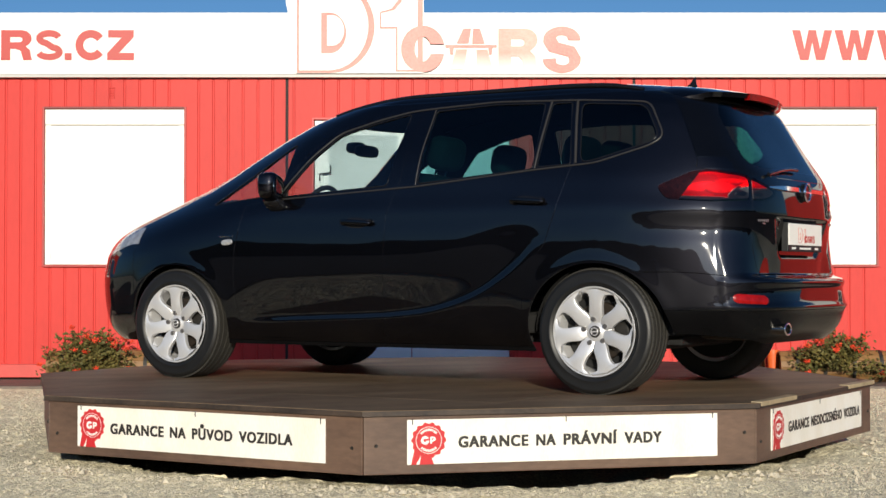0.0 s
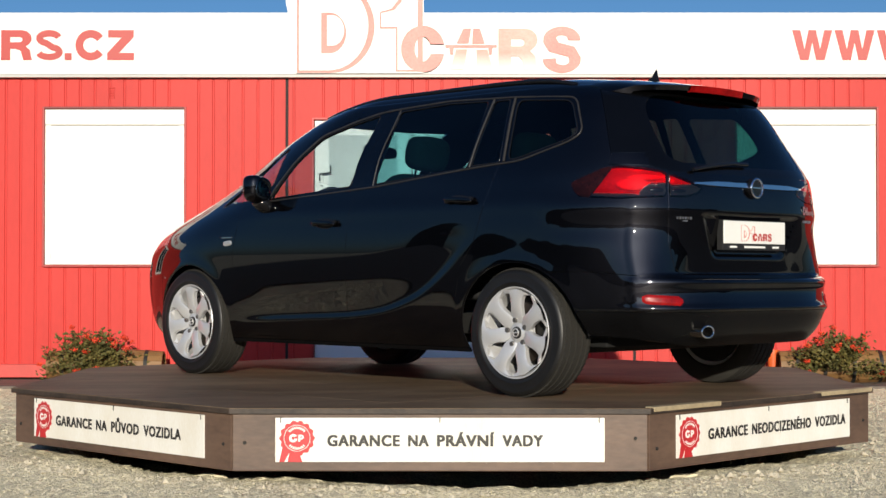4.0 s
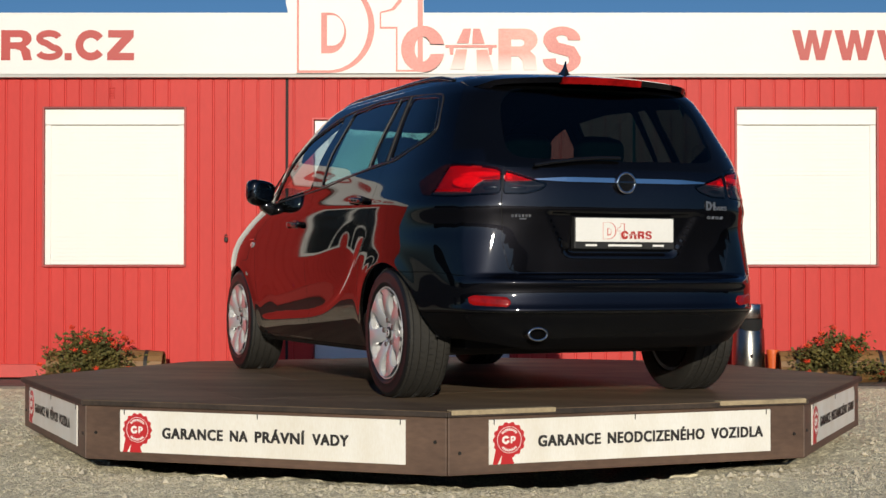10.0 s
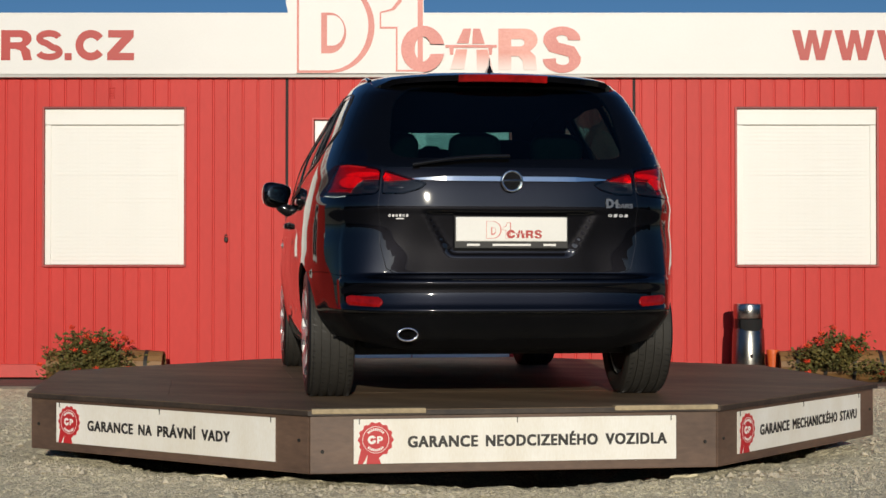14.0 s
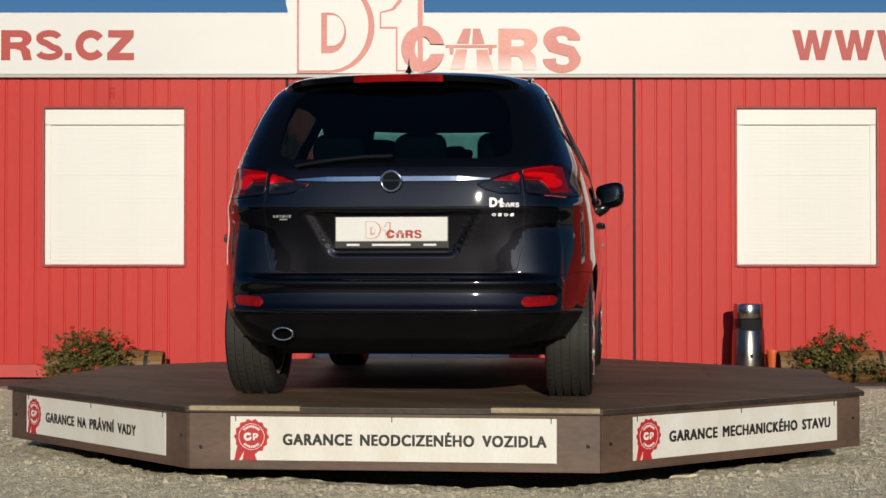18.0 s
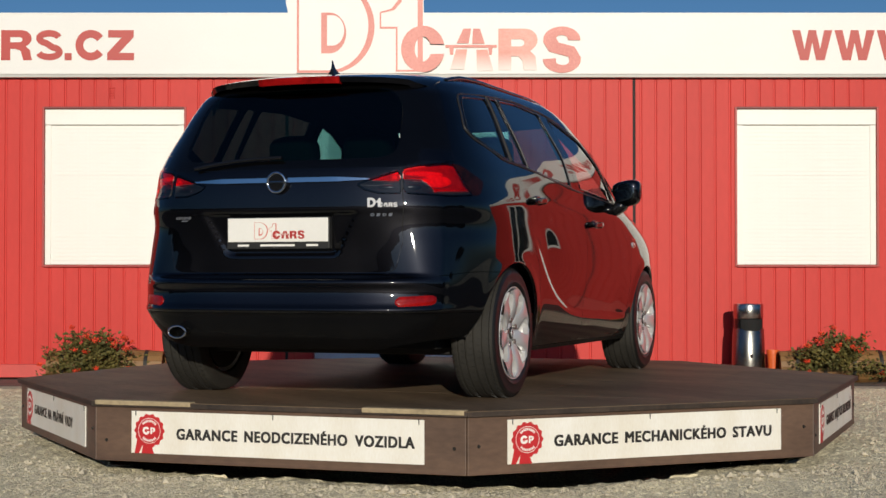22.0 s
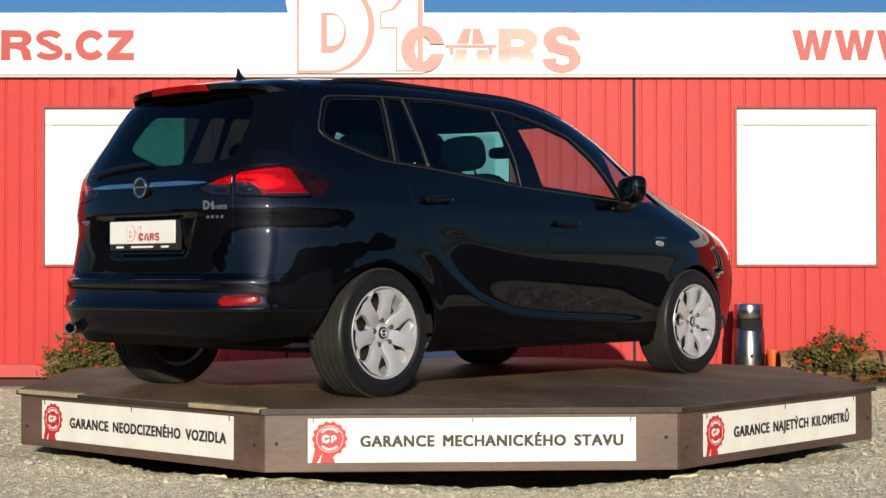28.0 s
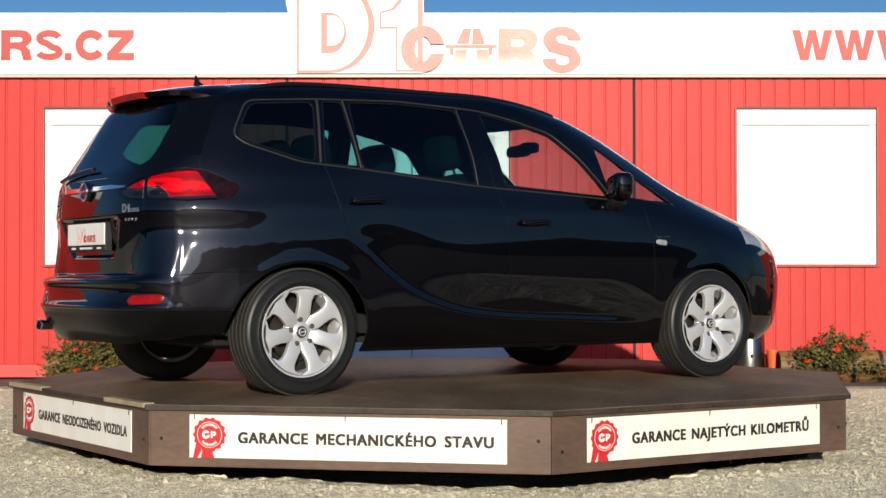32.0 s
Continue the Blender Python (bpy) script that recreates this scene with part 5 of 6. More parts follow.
def fittings():
    tg, rb = PANELS["tailgate"], PANELS["rear_bumper"]
    for s in (1, -1):
        # roof rail
        pts = []
        for i in range(25):
            x = 0.42 - i * (0.42 + 1.52) / 24
            lift = (0.001 + 0.012 * i / 24) * min(1, 4 * i / 24, 10 * (24 - i) / 24)
            p = roof_at(x, 0.60 * s)
            pts.append((p.x, p.y, p.z + lift - 0.004))
        tube("roof_rail", pts, 0.013, M_GLOSSBLACK, car, "black roof rail")
        # mirror
        mir = blob("mirror", (0.115, 0.172, 0.158), (0.615, 0.988 * s, 1.108), M_PAINT, car, "black door mirror", (10 * s, 0, 12 * s), 0.62, 24, 0.14)
        blob("mirror_glass", (0.012, 0.136, 0.122), (0.562, 0.978 * s, 1.110), M_MIRROR, mir, "mirror glass", (10 * s, 0, 12 * s), 0.72)
        blob("mirror_foot", (0.115, 0.13, 0.075), (0.630, 0.925 * s, 1.020), M_GLOSSBLACK, mir, "black mirror foot", (32 * s, 0, 0), 0.7)
        # handles with a hollow behind
        for hx, hz in ((0.055, 0.900), (-1.005, 0.995)):
            p, n = side_at(hx, hz, s)
            hd = blob("door_handle", (0.205, 0.022, 0.030), (hx, p.y + 0.026 * s, hz), M_PAINT, car, "black door handle", (0, -4, 0), 0.6)
            blob("handle_bowl", (0.15, 0.010, 0.062), (hx + 0.01, p.y - 0.0005 * s, hz - 0.004), M_GLOSSBLACK, hd, "", (0, -4, 0), 0.8)
            for dx in (-0.08, 0.085):
                blob("handle_foot", (0.028, 0.034, 0.022), (hx + dx, p.y + 0.013 * s, hz - 0.07 * dx), M_GLOSSBLACK, hd, "", (0, 0, 0), 0.7)
        p, n = side_at(0.965, 0.80, s)
        blob("side_indicator", (0.085, 0.016, 0.034), (0.97, p.y, 0.80), M_CLEARLENS, car, "clear side indicator", (0, 6, 0), 0.75)
        box("indicator_bar", 0.93, 1.03, p.y - 0.003 if s > 0 else -abs(p.y) - 0.003, p.y + 0.003 if s > 0 else -abs(p.y) + 0.003, 0.832, 0.838, M_CHROME, car, "", 0.001)
    # antenna
    bm = bmesh.new()
    prof = [(-1.44, 0.0), (-1.475, 0.012), (-1.505, 0.022), (-1.53, 0.042), (-1.553, 0.076), (-1.561, 0.076), (-1.564, 0.04), (-1.568, 0.018), (-1.58, 0.0)]
    zb = roof_at(-1.5, 0).z - 0.006
    for x, h in prof:
        wd = 0.013 * max(0.0, 1 - h / 0.034) + 0.0055 * (1 - h / 0.10)
        for y in (-wd, wd):
            bm.verts.new((x, y, zb + h))
    bm.verts.ensure_lookup_table()
    n = len(prof)
    for i in range(n - 1):
        bm.faces.new([bm.verts[2 * i], bm.verts[2 * i + 1], bm.verts[2 * i + 3], bm.verts[2 * i + 2]])
    bm.faces.new([bm.verts[2 * i] for i in range(n)])
    bm.faces.new([bm.verts[2 * i + 1] for i in range(n)])
    part("antenna", bm, M_GLOSSBLACK, car, "black shark-fin antenna", True)
    # roof spoiler
    vs, fs = [], []
    nu, nv = 33, 10
    for lay in (0, 1):
        for j in range(nv):
            v = j / (nv - 1)
            for i in range(nu):
                u = -1 + 2 * i / (nu - 1)
                end = sstep(0.86, 1.0, abs(u))
                y = u * (0.606 - 0.004 * v)
                x = -1.62 - 0.345 * v + v * (0.11 * u ** 2 + 0.13 * abs(u) ** 9)
                z0 = roof_at(-1.62, 0.60 * u).z + 0.004
                z1 = 1.567 - 0.020 * u ** 2
                z = z0 + (z1 - z0) * (0.55 * v + 0.45 * v ** 2) - (0.004 * abs(u) ** 8 + 0.022 * end) * v
                if lay:      # the underside runs back down to the glass, the ends down to the pillars
                    x, y, z = x + 0.012, y, z - 0.026 * min(1, 2 * v) - 0.075 * end * max(v, 0.3) - 0.03 * sstep(0.97, 0.7, v) * v
                vs.append((x, y, z))
    q = nu * nv
    for j in range(nv - 1):
        for i in range(nu - 1):
            a = j * nu + i
            fs += [(a, a + 1, a + nu + 1, a + nu), (q + a, q + a + nu, q + a + nu + 1, q + a + 1)]
    for i in range(nu - 1):
        a = (nv - 1) * nu + i
        fs += [(a, a + 1, q + a + 1, q + a), (i, q + i, q + i + 1, i + 1)]
    for j in range(nv - 1):
        for i in (0, nu - 1):
            a = j * nu + i
            fs.append((a, a + nu, q + a + nu, q + a))
    bm = bmesh.new()
    me = bpy.data.meshes.new("x")
    me.from_pydata(vs, [], fs)
    bm.from_mesh(me)
    bpy.data.meshes.remove(me)
    sp = part("roof_spoiler", bm, M_PAINT, tg, "black roof spoiler", True)
    bl = [(-1.967 + 0.10 * (y / 0.62) ** 2, y, 1.564 - 0.020 * (y / 0.62) ** 2) for y in np.linspace(-0.215, 0.215, 15)]
    vs = []
    for x, y, z in bl:
        vs += [(x - 0.004, y, z + 0.003), (x + 0.004, y, z - 0.030), (x + 0.03, y, z - 0.030), (x + 0.03, y, z + 0.003)]
    fs = [(4 * i + k, 4 * i + (k + 1) % 4, 4 * i + 4 + (k + 1) % 4, 4 * i + 4 + k) for i in range(14) for k in range(4)] + [(0, 1, 2, 3), (56, 57, 58, 59)]
    bm = bmesh.new()
    me = bpy.data.meshes.new("x")
    me.from_pydata(vs, [], fs)
    bm.from_mesh(me)
    bpy.data.meshes.remove(me)
    part("brake_light", bm, M_REDLENS, sp, "long red high brake light")
    # chrome bar and round badge
    pts = [tail_at(y, 1.055) for y in np.linspace(-0.46, 0.46, 31)]
    vs = []
    for i, p in enumerate(pts):
        k = min(1.0, 0.25 + min(i, 30 - i) / 7)
        vs += [(p.x - 0.001, p.y, p.z + 0.017 * k), (p.x - 0.013 * k, p.y, p.z + 0.012 * k), (p.x - 0.0155 * k, p.y, p.z - 0.010 * k), (p.x - 0.001, p.y, p.z - 0.015 * k)]
    fs = [(4 * i + k, 4 * i + k + 1, 4 * i + k + 5, 4 * i + k + 4) for i in range(30) for k in range(3)]
    pmesh("chrome_bar", vs, fs, M_CHROME, tg, "chrome strip across the tailgate", smooth=False)
    p = tail_at(0, 1.045)
    bm = bmesh.new()
    bmesh.ops.create_cone(bm, cap_ends=True, segments=36, radius1=0.050, radius2=0.045, depth=0.024)
    bmesh.ops.transform(bm, matrix=pose(p.x - 0.012, 0, 1.045, 0, -90, 0), verts=bm.verts)
    badge = part("round_badge", bm, M_GLOSSBLACK, tg, "round chrome-ringed badge", True)
    ring = [(p.x - 0.025, 0.046 * math.cos(a), 1.045 + 0.046 * math.sin(a)) for a in np.linspace(0, 2 * math.pi, 37)[:-1]]
    tube("ring", ring, 0.0065, M_CHROME, badge, "chrome ring", cyclic=True)
    box("bar", p.x - 0.032, p.x - 0.024, -0.042, 0.042, 1.041, 1.050, M_CHROME, badge, "", 0.002)
    # number plate with plain shapes for its print
    px = tail_at(0, 0.81).x
    pl = box("number_plate", px - 0.036, px - 0.026, -0.262, 0.262, 0.765, 0.878, M_WHITE, tg, "white dealer plate in a black holder", 0.004)
    box("plate_holder", px - 0.032, px + 0.004, -0.268, 0.268, 0.732, 0.882, M_TRIMBLACK, pl, "black plate holder", 0.004)
    face = pose(px - 0.0365, 0, 0) @ pose(0, 0, 0, 0, 0, -90)
    to_plate = lambda pts: [(-0.120 + (u - 75) / 1458 * 0.262, 0.858 - (v + 90) / 472 * 0.080) for u, v in pts]
    dealer_mark(to_plate, lambda name, loops, kind: flat_shape("mark", loops, M_LOGORED if kind == "outline" else M_SIGNRED, pl, face, 0.0012 if kind == "top" else 0.0008))
    hold = pose(px - 0.0325, 0, 0) @ pose(0, 0, 0, 0, 0, -90)
    for a, b in ((-0.21, -0.15), (-0.09, 0.09), (0.15, 0.21)):
        flat_shape("print", [[(a, 0.744), (b, 0.744), (b, 0.754), (a, 0.754)]], M_WHITE, pl, hold, 0.001)
    # badges as plain dull chrome shapes
    for y0, y1, z, h, n in ((0.570, 0.475, 0.884, 0.013, 6), (0.540, 0.475, 0.870, 0.006, 1), (-0.465, -0.575, 0.888, 0.014, 4)):
        for i in range(n):
            a, b = y0 + (y1 - y0) * i / n, y0 + (y1 - y0) * (i + 0.72) / n
            q = tail_at((a + b) / 2, z)
            f = pose(q.x - 0.001, (a + b) / 2, z, 0, 0, -90)
            w = abs(b - a) / 2
            lp2 = arc(0, 0, w, h / 2, 0, 360, 12)[:-1]
            flat_shape("badge_mark", [lp2, [(c * 0.55, d * 0.5) for c, d in lp2]] if n > 1 and i % 2 == 0 else [[(-w, -h / 2), (w * 0.6, -h / 2), (w, h / 2), (-w * 0.6, h / 2)]], M_BADGE if y0 > 0 else M_SILVER, tg, f, 0.003, "chrome badge")
    q, q2 = tail_at(-0.455, 0.945), tail_at(-0.59, 0.945)
    turn = math.degrees(math.atan2(q2.y - q.y, q2.x - q.x))
    f = pose((q.x + q2.x) / 2 - 0.004, -0.522, 0.945, 0, 0, turn)
    to_badge = lambda pts: [(-0.070 + (u - 75) / 1458 * 0.140, 0.022 - (v + 90) / 472 * 0.044) for u, v in pts]
    dealer_mark(to_badge, lambda name, loops, kind: flat_shape("badge_mark", loops, M_SILVER, tg, f, 0.003 if kind == "top" else 0.0022, "chrome badge"), True)
    # wiper
    wp = [tail_at(y, z) + Vector((-0.022, 0, 0)) for y, z in ((0.0, 1.165), (0.12, 1.163), (0.25, 1.152), (0.36, 1.137), (0.46, 1.12))]
    tube("rear_wiper", wp, 0.010, M_GLOSSBLACK, tg, "black rear wiper")
    # exhaust
    pts = [(-2.255, 0.495 + 0.046 * math.cos(a), 0.338 + 0.028 * math.sin(a)) for a in np.linspace(0, 2 * math.pi, 29)[:-1]]
    vs = pts + [(x + 0.22, 0.49 + (y - 0.49) * 0.9, 0.335 + (z - 0.335) * 0.9) for x, y, z in pts]
    fs = [(i, (i + 1) % 28, 28 + (i + 1) % 28, 28 + i) for i in range(28)] + [tuple(range(28, 56))]
    ex = pmesh("exhaust", vs, fs, M_STEEL, car, "oval exhaust pipe", smooth=False)
    tube("exhaust_tip", pts, 0.005, M_CHROME, ex, "chrome exhaust rim", cyclic=True)
    # underside
    box("underbody", -1.75, 1.9, -0.64, 0.64, 0.25, 0.30, M_LINER, car, "dark underbody", 0.01)
    box("rear_axle", -1.50, -1.30, -0.72, 0.72, 0.21, 0.29, M_IRON, car, "dark rear axle", 0.02)
    blob("silencer", (0.40, 0.8, 0.10), (-1.88, 0.05, 0.315), M_IRON, car, "dark silencer", (0, 0, 0), 0.6)


fittings()


def interior():
    box("cabin_floor", -1.75, 1.2, -0.72, 0.72, 0.30, 0.40, M_LINER, car, "dark cabin floor", 0.01)
    blob("dashboard", (0.75, 1.40, 0.30), (1.15, 0, 0.93), M_TRIMBLACK, car, "dark dashboard", (0, 0, 0), 0.5)
    def seat(x, y, w, back, head):
        s = blob("seat", (0.52, w, 0.20), (x + 0.15, y, 0.58), M_SEAT, car, "dark cloth seat", (0, -6, 0), 0.55)
        blob("backrest", (0.20, w, back), (x - 0.17, y, 0.58 + back / 2), M_SEAT, s, "", (0, -16, 0), 0.55)
        if head:
            blob("headrest", (0.15, 0.28, 0.20), (x - 0.17 - back * 0.26, y, 0.60 + back + 0.085), M_SEAT, s, "", (0, -12, 0), 0.6)
            for d in (-0.06, 0.06):
                tube("headrest_post", [(x - 0.15 - back * 0.22, y + d, 0.55 + back), (x - 0.16 - back * 0.25, y + d, 0.63 + back)], 0.006, M_CHROME, s)
    for y in (0.37, -0.37):
        seat(0.15, y, 0.50, 0.62, True)
    for y in (0.44, 0.0, -0.44):
        seat(-0.76, y, 0.42, 0.58, True)
    for y in (0.36, -0.36):
        seat(-1.42, y, 0.40, 0.30, True)
    ring = [(0.72 - 0.07 * math.sin(a), 0.37 + 0.185 * math.cos(a), 0.965 + 0.17 * math.sin(a)) for a in np.linspace(0, 2 * math.pi, 33)[:-1]]
    st = tube("steering_wheel", ring, 0.015, M_TRIMBLACK, car, "dark steering wheel", cyclic=True)
    tube("steering_column", [(0.74, 0.37, 0.95), (0.98, 0.37, 0.86)], 0.045, M_TRIMBLACK, st)
    tube("spoke_bar", [(0.72, 0.19, 0.965), (0.72, 0.55, 0.965)], 0.018, M_TRIMBLACK, st)
    blob("rear_view_mirror", (0.05, 0.24, 0.075), (0.62, 0, 1.375), M_TRIMBLACK, car, "dark inside mirror", (0, 0, 0), 0.6)
    blob("sensor_box", (0.10, 0.12, 0.07), (0.70, 0, 1.40), M_TRIMBLACK, car, "", (0, 0, 0), 0.6)


interior()


# ---- things along the wall ----
M_LEAF = mat("geranium_leaf", (0.150, 0.122, 0.032), 0.6, 0, 0.5, 7, 0, 60, dark=(0.038, 0.046, 0.012))
M_STEM = mat("plant_stem", (0.10, 0.075, 0.03), 0.7, 0, 0.3, 20, 0, 80)
M_BLOOM = mat("scarlet_petal", (0.82, 0.075, 0.028), 0.55, 0, 0.3, 30, 0, 120)
M_ORANGE = mat("orange_plastic", (0.72, 0.13, 0.03), 0.45, 0, 0.15, 8, 0, 100)


def planter(x0, x1, y, plant_x, seed):
    """A small barrel lying on its side, its staves and hoops, and a pot of geraniums growing out of it."""
    L, R = x1 - x0, 0.155
    e = thing("barrel_planter", "small wooden barrel planter with dark iron hoops by the red wall", "planter", "barrel planters", at=((x0 + x1) / 2, y, R))
    ns = 16
    for i in range(ns):
        a0, a1 = 2 * math.pi * i / ns + 0.012, 2 * math.pi * (i + 1) / ns - 0.012
        vs = []
        for k in range(9):
            t = -1 + k / 4
            r = R * (1 - 0.13 * t * t)
            for a, q in ((a0, r), (a1, r), (a1, r - 0.018), (a0, r - 0.018)):
                vs.append((t * L / 2, q * math.cos(a), q * math.sin(a)))
        fs = [(4 * k + j, 4 * k + (j + 1) % 4, 4 * k + 4 + (j + 1) % 4, 4 * k + 4 + j) for k in range(8) for j in range(4)] + [(0, 1, 2, 3), (32, 33, 34, 35)]
        bm = bmesh.new()
        me = bpy.data.meshes.new("x")
        me.from_pydata(vs, [], fs)
        bm.from_mesh(me)
        bpy.data.meshes.remove(me)
        part("stave", bm, M_BARREL, e)
    for t in (-0.97, 0.97):
        bm = bmesh.new()
        bmesh.ops.create_cone(bm, cap_ends=True, segments=24, radius1=R * 0.82, radius2=R * 0.82, depth=0.02)
        bmesh.ops.transform(bm, matrix=pose(t * (L / 2 - 0.02), 0, 0, 0, 90, 0), verts=bm.verts)
        part("barrel_head", bm, M_BARREL, e)
    for t in (-0.72, 0.72, -0.25, 0.25):
        r = R * (1 - 0.13 * t * t) + 0.003
        ring = []
        for i in range(32):
            a = 2 * math.pi * i / 32
            ring += [(t * L / 2 + d, r * math.cos(a), r * math.sin(a)) for d in (-0.017, 0.017)]
        fs = [(2 * i, 2 * i + 1, (2 * i + 3) % 64, (2 * i + 2) % 64) for i in range(32)]
        pmesh("hoop", ring, fs, M_IRON, e, "dark iron hoop")
    # the plant
    rng = random.Random(seed)
    g = thing("geranium_plant", "bushy red-flowering geranium trailing over a barrel planter", "plant", "geraniums", at=(plant_x, y - 0.13, 0.12))
    lv, lf, sv, heads = [], [], [], []
    for i in range(150):
        ang = rng.uniform(0, 2 * math.pi)
        reach = rng.uniform(0.08, 0.44) if i % 7 else rng.uniform(0.40, 0.50)
        tip = Vector((reach * math.cos(ang) * 1.05, reach * math.sin(ang) * 0.55 - 0.06, 0.36 * math.sqrt(max(0.0, 1 - (reach / 0.53) ** 2)) * rng.uniform(0.55, 1.12) - 0.02 - (0.15 if reach > 0.28 and rng.random() < 0.6 else 0)))
        root = Vector((tip.x * 0.25, tip.y * 0.2, 0.0))
        bend = (root + tip) / 2 + Vector((0, 0, 0.06))
        pts = [root * (1 - t) ** 2 + bend * 2 * t * (1 - t) + tip * t * t for t in (0, 0.33, 0.66, 1)]
        sv.append(pts)
        for _ in range(19):
            t = rng.uniform(0.3, 1.05)
            c = root * (1 - t) ** 2 + bend * 2 * t * (1 - t) + tip * t * t + Vector((rng.gauss(0, 0.024), rng.gauss(0, 0.024), rng.gauss(0, 0.020)))
            s = rng.uniform(0.009, 0.021)
            m = Matrix.Translation(c) @ Euler((rng.uniform(-1.0, 1.0), rng.uniform(-1.0, 1.0), rng.uniform(0, 6.3))).to_matrix().to_4x4()
            k = len(lv)
            lv.append(tuple(m @ Vector((0, 0, -0.25 * s))))
            for j in range(7):
                a = 2 * math.pi * j / 7
                q = s * rng.uniform(0.8, 1.15)
                lv.append(tuple(m @ Vector((q * math.cos(a), q * math.sin(a), 0.15 * s * (j % 2)))))
            lf += [(k, k + 1 + j, k + 1 + (j + 1) % 7) for j in range(7)]
        if i % 6 == 0:
            heads.append(tip + Vector((0, -0.03, rng.uniform(0.0, 0.03))))
    tagged(pmesh("foliage", lv, lf, M_LEAF, g, "dense small green leaves"), kind="stuff")
    cv, cf = [], []
    for pts in sv:
        k = len(cv)
        for p in pts:
            cv += [(p.x - 0.002, p.y, p.z), (p.x + 0.002, p.y, p.z), (p.x, p.y - 0.002, p.z)]
        for j in range(3):
            b = k + 3 * j
            cf += [(b, b + 1, b + 4, b + 3), (b + 1, b + 2, b + 5, b + 4), (b + 2, b, b + 3, b + 5)]
    tagged(pmesh("stem_tangle", cv, cf, M_STEM, g, "thin brownish stems"), kind="stuff")
    for h in heads:
        v, f = [], []
        for _ in range(26):
            d = Vector((rng.gauss(0, 1), rng.gauss(0, 1), rng.gauss(0, 1))).normalized()
            c = h + Vector((d.x * 0.030, d.y * 0.030, d.z * 0.022)) * rng.uniform(0.4, 1.0)
            m = Matrix.Translation(c) @ Euler((rng.uniform(-1, 1), rng.uniform(-1, 1), rng.uniform(0, 6))).to_matrix().to_4x4()
            k = len(v)
            s = rng.uniform(0.008, 0.014)
            v += [tuple(m @ Vector(q)) for q in ((0, 0, 0), (s, -s * 0.5, 0.003), (s * 1.5, 0, 0.005), (s, s * 0.5, 0.003), (-s, s * 0.6, 0.003), (-s * 1.3, 0, 0.004), (-s, -s * 0.6, 0.003))]
            f += [(k, k + 1, k + 2, k + 3), (k, k + 4, k + 5, k + 6)]
        pmesh("flower_head", v, f, M_BLOOM, g, "cluster of scarlet petals")


planter(-3.53, -2.50, WY - 0.42, -3.12, 11)
planter(3.01, 4.05, WY - 0.42, 3.50, 23)


def litter_bin():
    e = thing("ashtray_bin", "tall round stainless steel ashtray bin standing by the red wall", "litter bin", at=(2.74, WY - 0.44, 0.012))
    e.scale = (1.07, 1.07, 1.03)
    lathe_z = lambda name, prof, m, lb="": revolve(name, prof, m, e, lb)
    lathe_z("bin_body", [(0.0, 0.0), (0.143, 0.0), (0.145, 0.006), (0.129, 0.46), (0.124, 0.47), (0.0, 0.47)], M_STEEL, "brushed steel body")
    lathe_z("collar", [(0.112, 0.465), (0.119, 0.471), (0.119, 0.556)], M_GLOSSBLACK, "dark collar under the head")
    bm = bmesh.new()
    lo, n = [], 14
    for z, c in ((0.452, 0.55), (0.470, 0.95), (0.500, 1.0), (0.550, 1.0)):
        lo.append([bm.verts.new((0.131 * math.sin(radians(44 * c * (2 * i / n - 1) + 4)), -0.131 * math.cos(radians(44 * c * (2 * i / n - 1) + 4)), z)) for i in range(n + 1)])
    for p, q in zip(lo, lo[1:]):
        for i in range(n):
            bm.faces.new((p[i], p[i + 1], q[i + 1], q[i]))
    part("mouth", bm, M_LINER, e, "black mouth below the head")
    lathe_z("bin_head", [(0.10, 0.555), (0.121, 0.556), (0.124, 0.562), (0.124, 0.672), (0.120, 0.681), (0.112, 0.683), (0.106, 0.676), (0.04, 0.672), (0.0, 0.672)], M_HEAD, "polished steel head")
    box("latch", -0.012, 0.012, -0.141, -0.130, 0.22, 0.25, M_GAP, e, "small dark latch", 0.002)


def revolve(name, prof, material, parent, label="", seg=48):
    vs, fs, n = [], [], len(prof)
    for i in range(seg):
        a = 2 * math.pi * i / seg
        vs += [(r * math.cos(a), r * math.sin(a), z) for r, z in prof]
    for i in range(seg):
        j = (i + 1) % seg
        fs += [(i * n + k, j * n + k, j * n + k + 1, i * n + k + 1) for k in range(n - 1)]
    bm = bmesh.new()
    me = bpy.data.meshes.new("x")
    me.from_pydata(vs, [], fs)
    bm.from_mesh(me)
    bpy.data.meshes.remove(me)
    bmesh.ops.remove_doubles(bm, verts=bm.verts, dist=1e-5)
    return part(name, bm, material, parent, label, True)


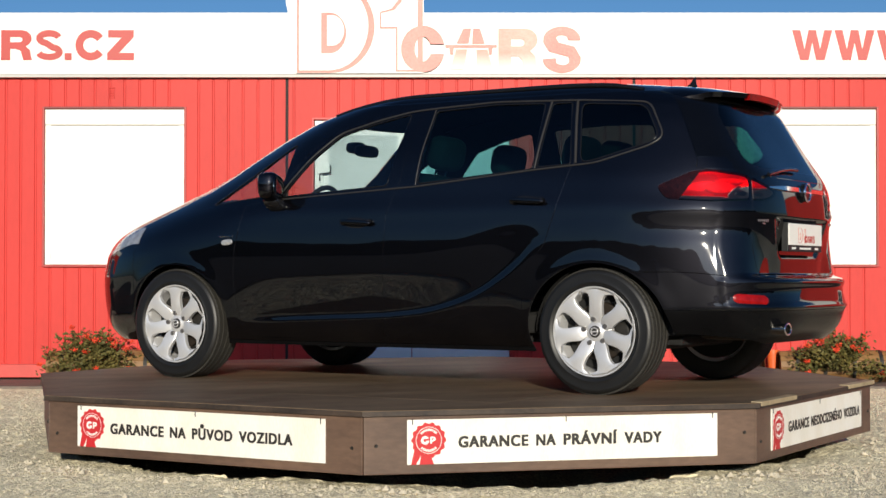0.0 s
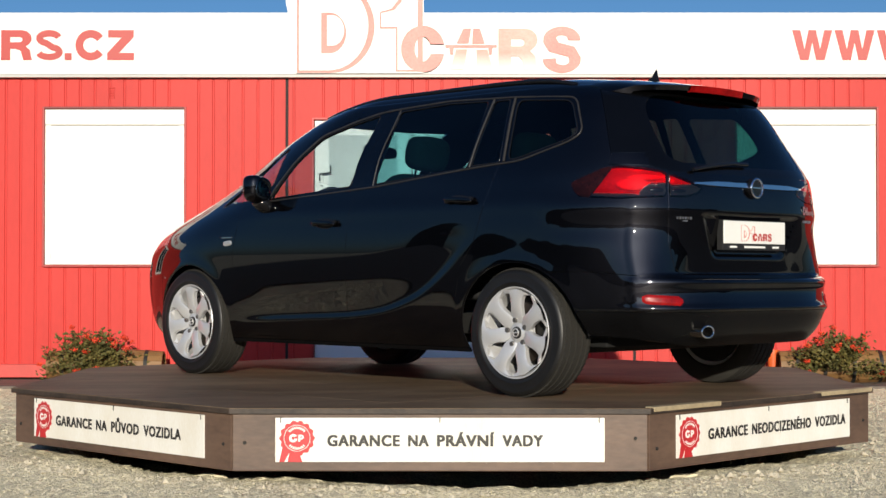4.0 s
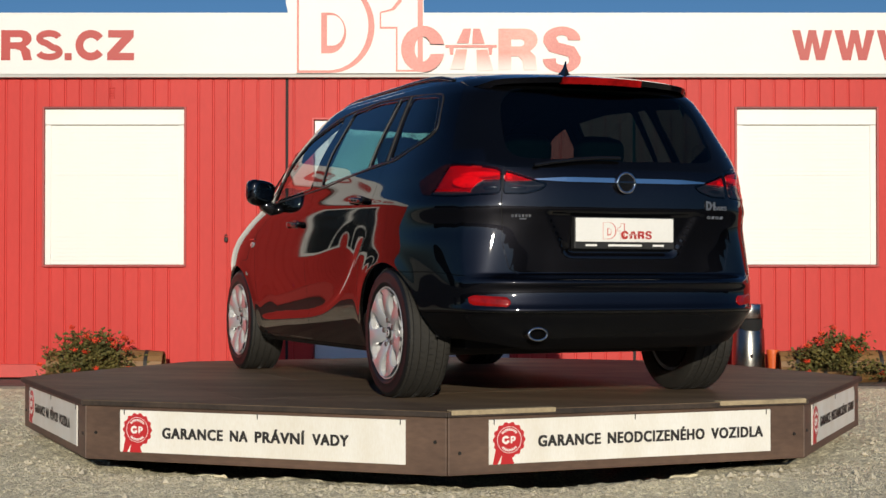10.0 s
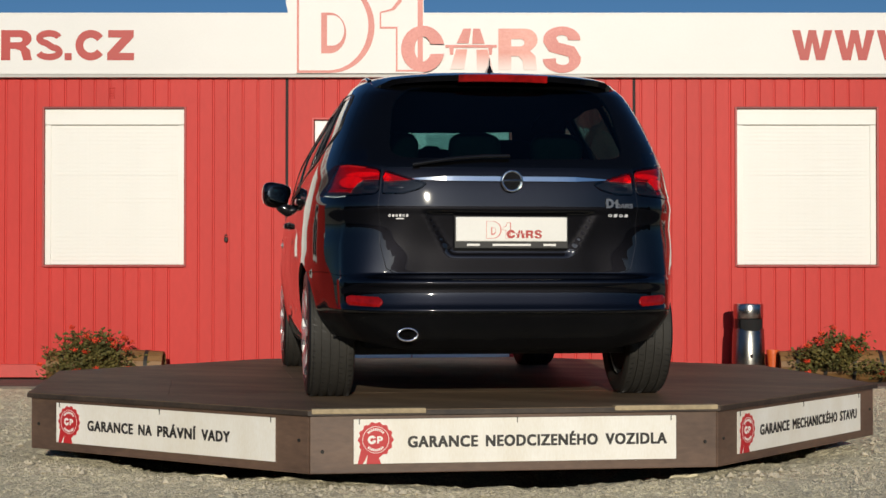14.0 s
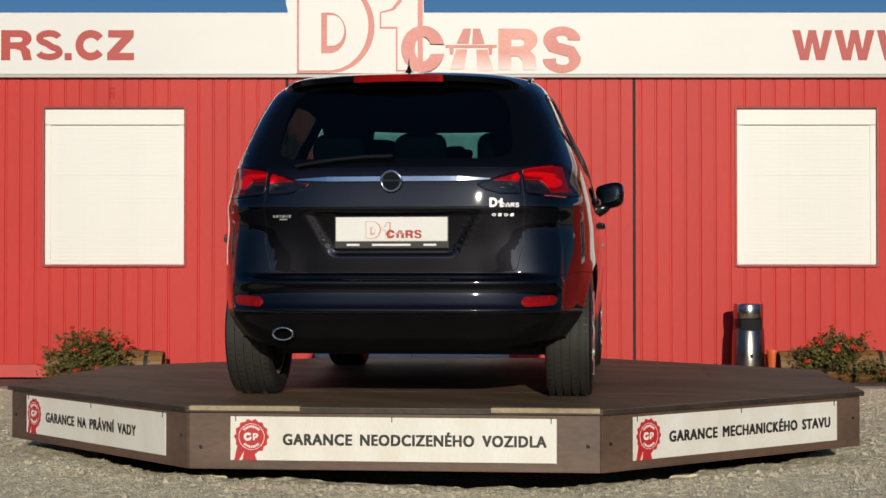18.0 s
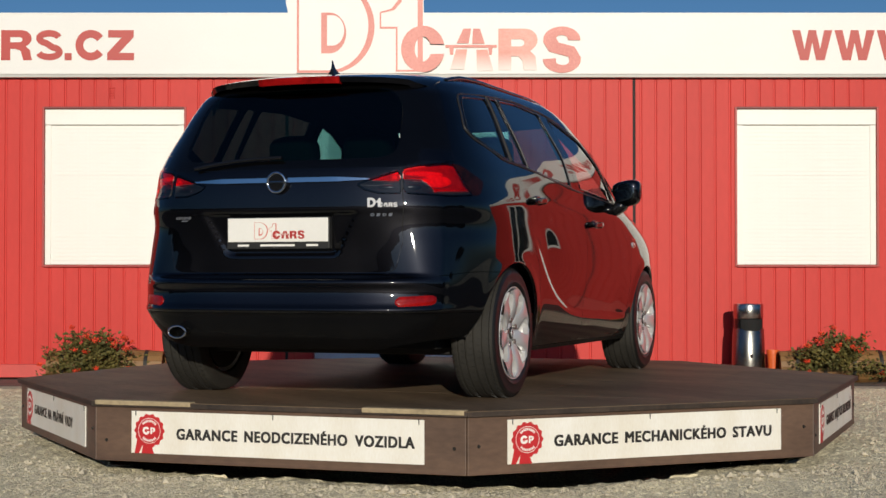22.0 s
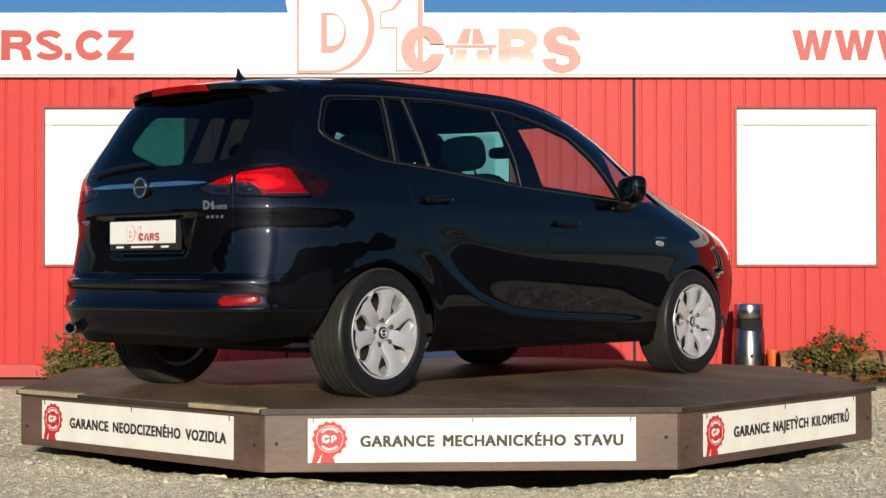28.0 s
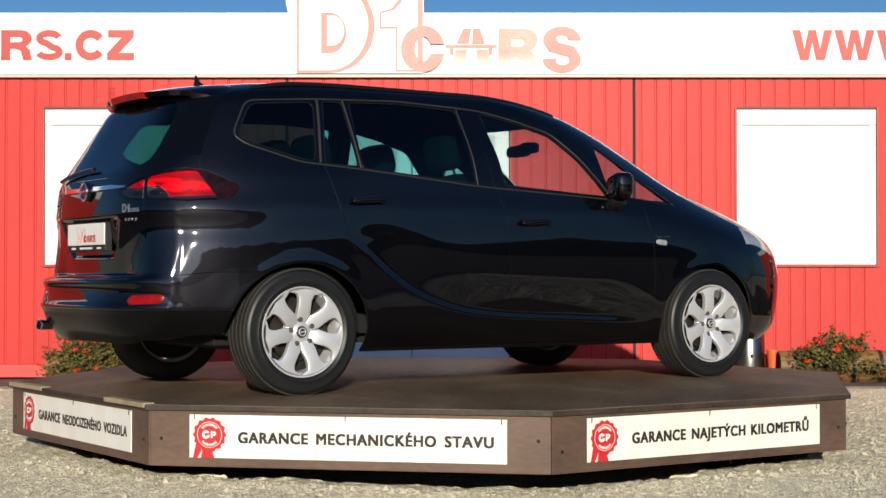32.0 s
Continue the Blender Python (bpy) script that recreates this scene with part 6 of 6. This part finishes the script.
litter_bin()
pot = thing("orange_pot", "small orange plastic pot on the ground beside the bin", "pot", at=(2.985, WY - 0.30, 0.012))
revolve("pot_body", [(0.0, 0.0), (0.036, 0.0), (0.052, 0.25), (0.057, 0.252), (0.057, 0.285), (0.048, 0.285), (0.045, 0.24), (0.0, 0.22)], M_ORANGE, pot, "", 28)
lk_ = thing("wall_latch", "small dark padlock latch on the red wall", "latch", at=(-2.0, WY, 1.32))
blob("lock_body", (0.034, 0.026, 0.046), (0, -0.016, -0.02), M_IRON, lk_, "", (0, 0, 0), 0.5, 14)
tube("shackle", [(0.012 * math.cos(a), -0.016, 0.004 + 0.022 * math.sin(a)) for a in np.linspace(0, math.pi, 9)], 0.004, M_IRON, lk_)
for lx in (-3.06,):
    lou = thing("wall_louvre", "small red ventilation louvre in the cabin wall", "vent", "wall louvres", at=(lx, WY, 2.66))
    for i in range(5):
        box("louvre_slat", -0.028, 0.028, -0.010, 0.004, -0.05 + i * 0.022, -0.05 + i * 0.022 + 0.010, M_WALL, lou, "", 0.003)


# ---- what moves ----
# seconds and degrees of the turntable
TURN = [(0.0, 21.82), (1.0, 18.10), (2.0, 14.57), (3.0, 10.98), (3.5, 9.06), (5.5, 1.90), (6.0, 0.01), (7.0, -3.63), (8.0, -7.15), (9.0, -10.91), (10.0, -14.48), (11.0, -18.13), (12.0, -21.79), (13.0, -25.33), (14.0, -28.93), (14.5, -30.69), (16.5, -37.90), (17.0, -39.70), (18.0, -43.24), (19.0, -46.83), (20.0, -50.34), (21.0, -53.87), (22.0, -57.48), (23.0, -61.10), (24.0, -64.82), (25.0, -68.37), (25.5, -70.10), (27.5, -77.33), (28.0, -79.03), (29.0, -82.65), (30.0, -86.36), (31.0, -89.96), (32.0, -93.66)]

def motions():
    table, cars = [], []
    for t, a in TURN:
        r = radians(a)
        table.append((t, pose(0, 0, 0, 0, 0, a)))
        cx, cy = 0.0475 * math.cos(r) + 0.0431 * math.sin(r), 0.0475 * math.sin(r) - 0.0431 * math.cos(r)
        cars.append((t, pose(cx, cy, DECK_Z, 0, 0, 126.88 + a)))
    walk(turntable, table)
    walk(car, cars)


motions()
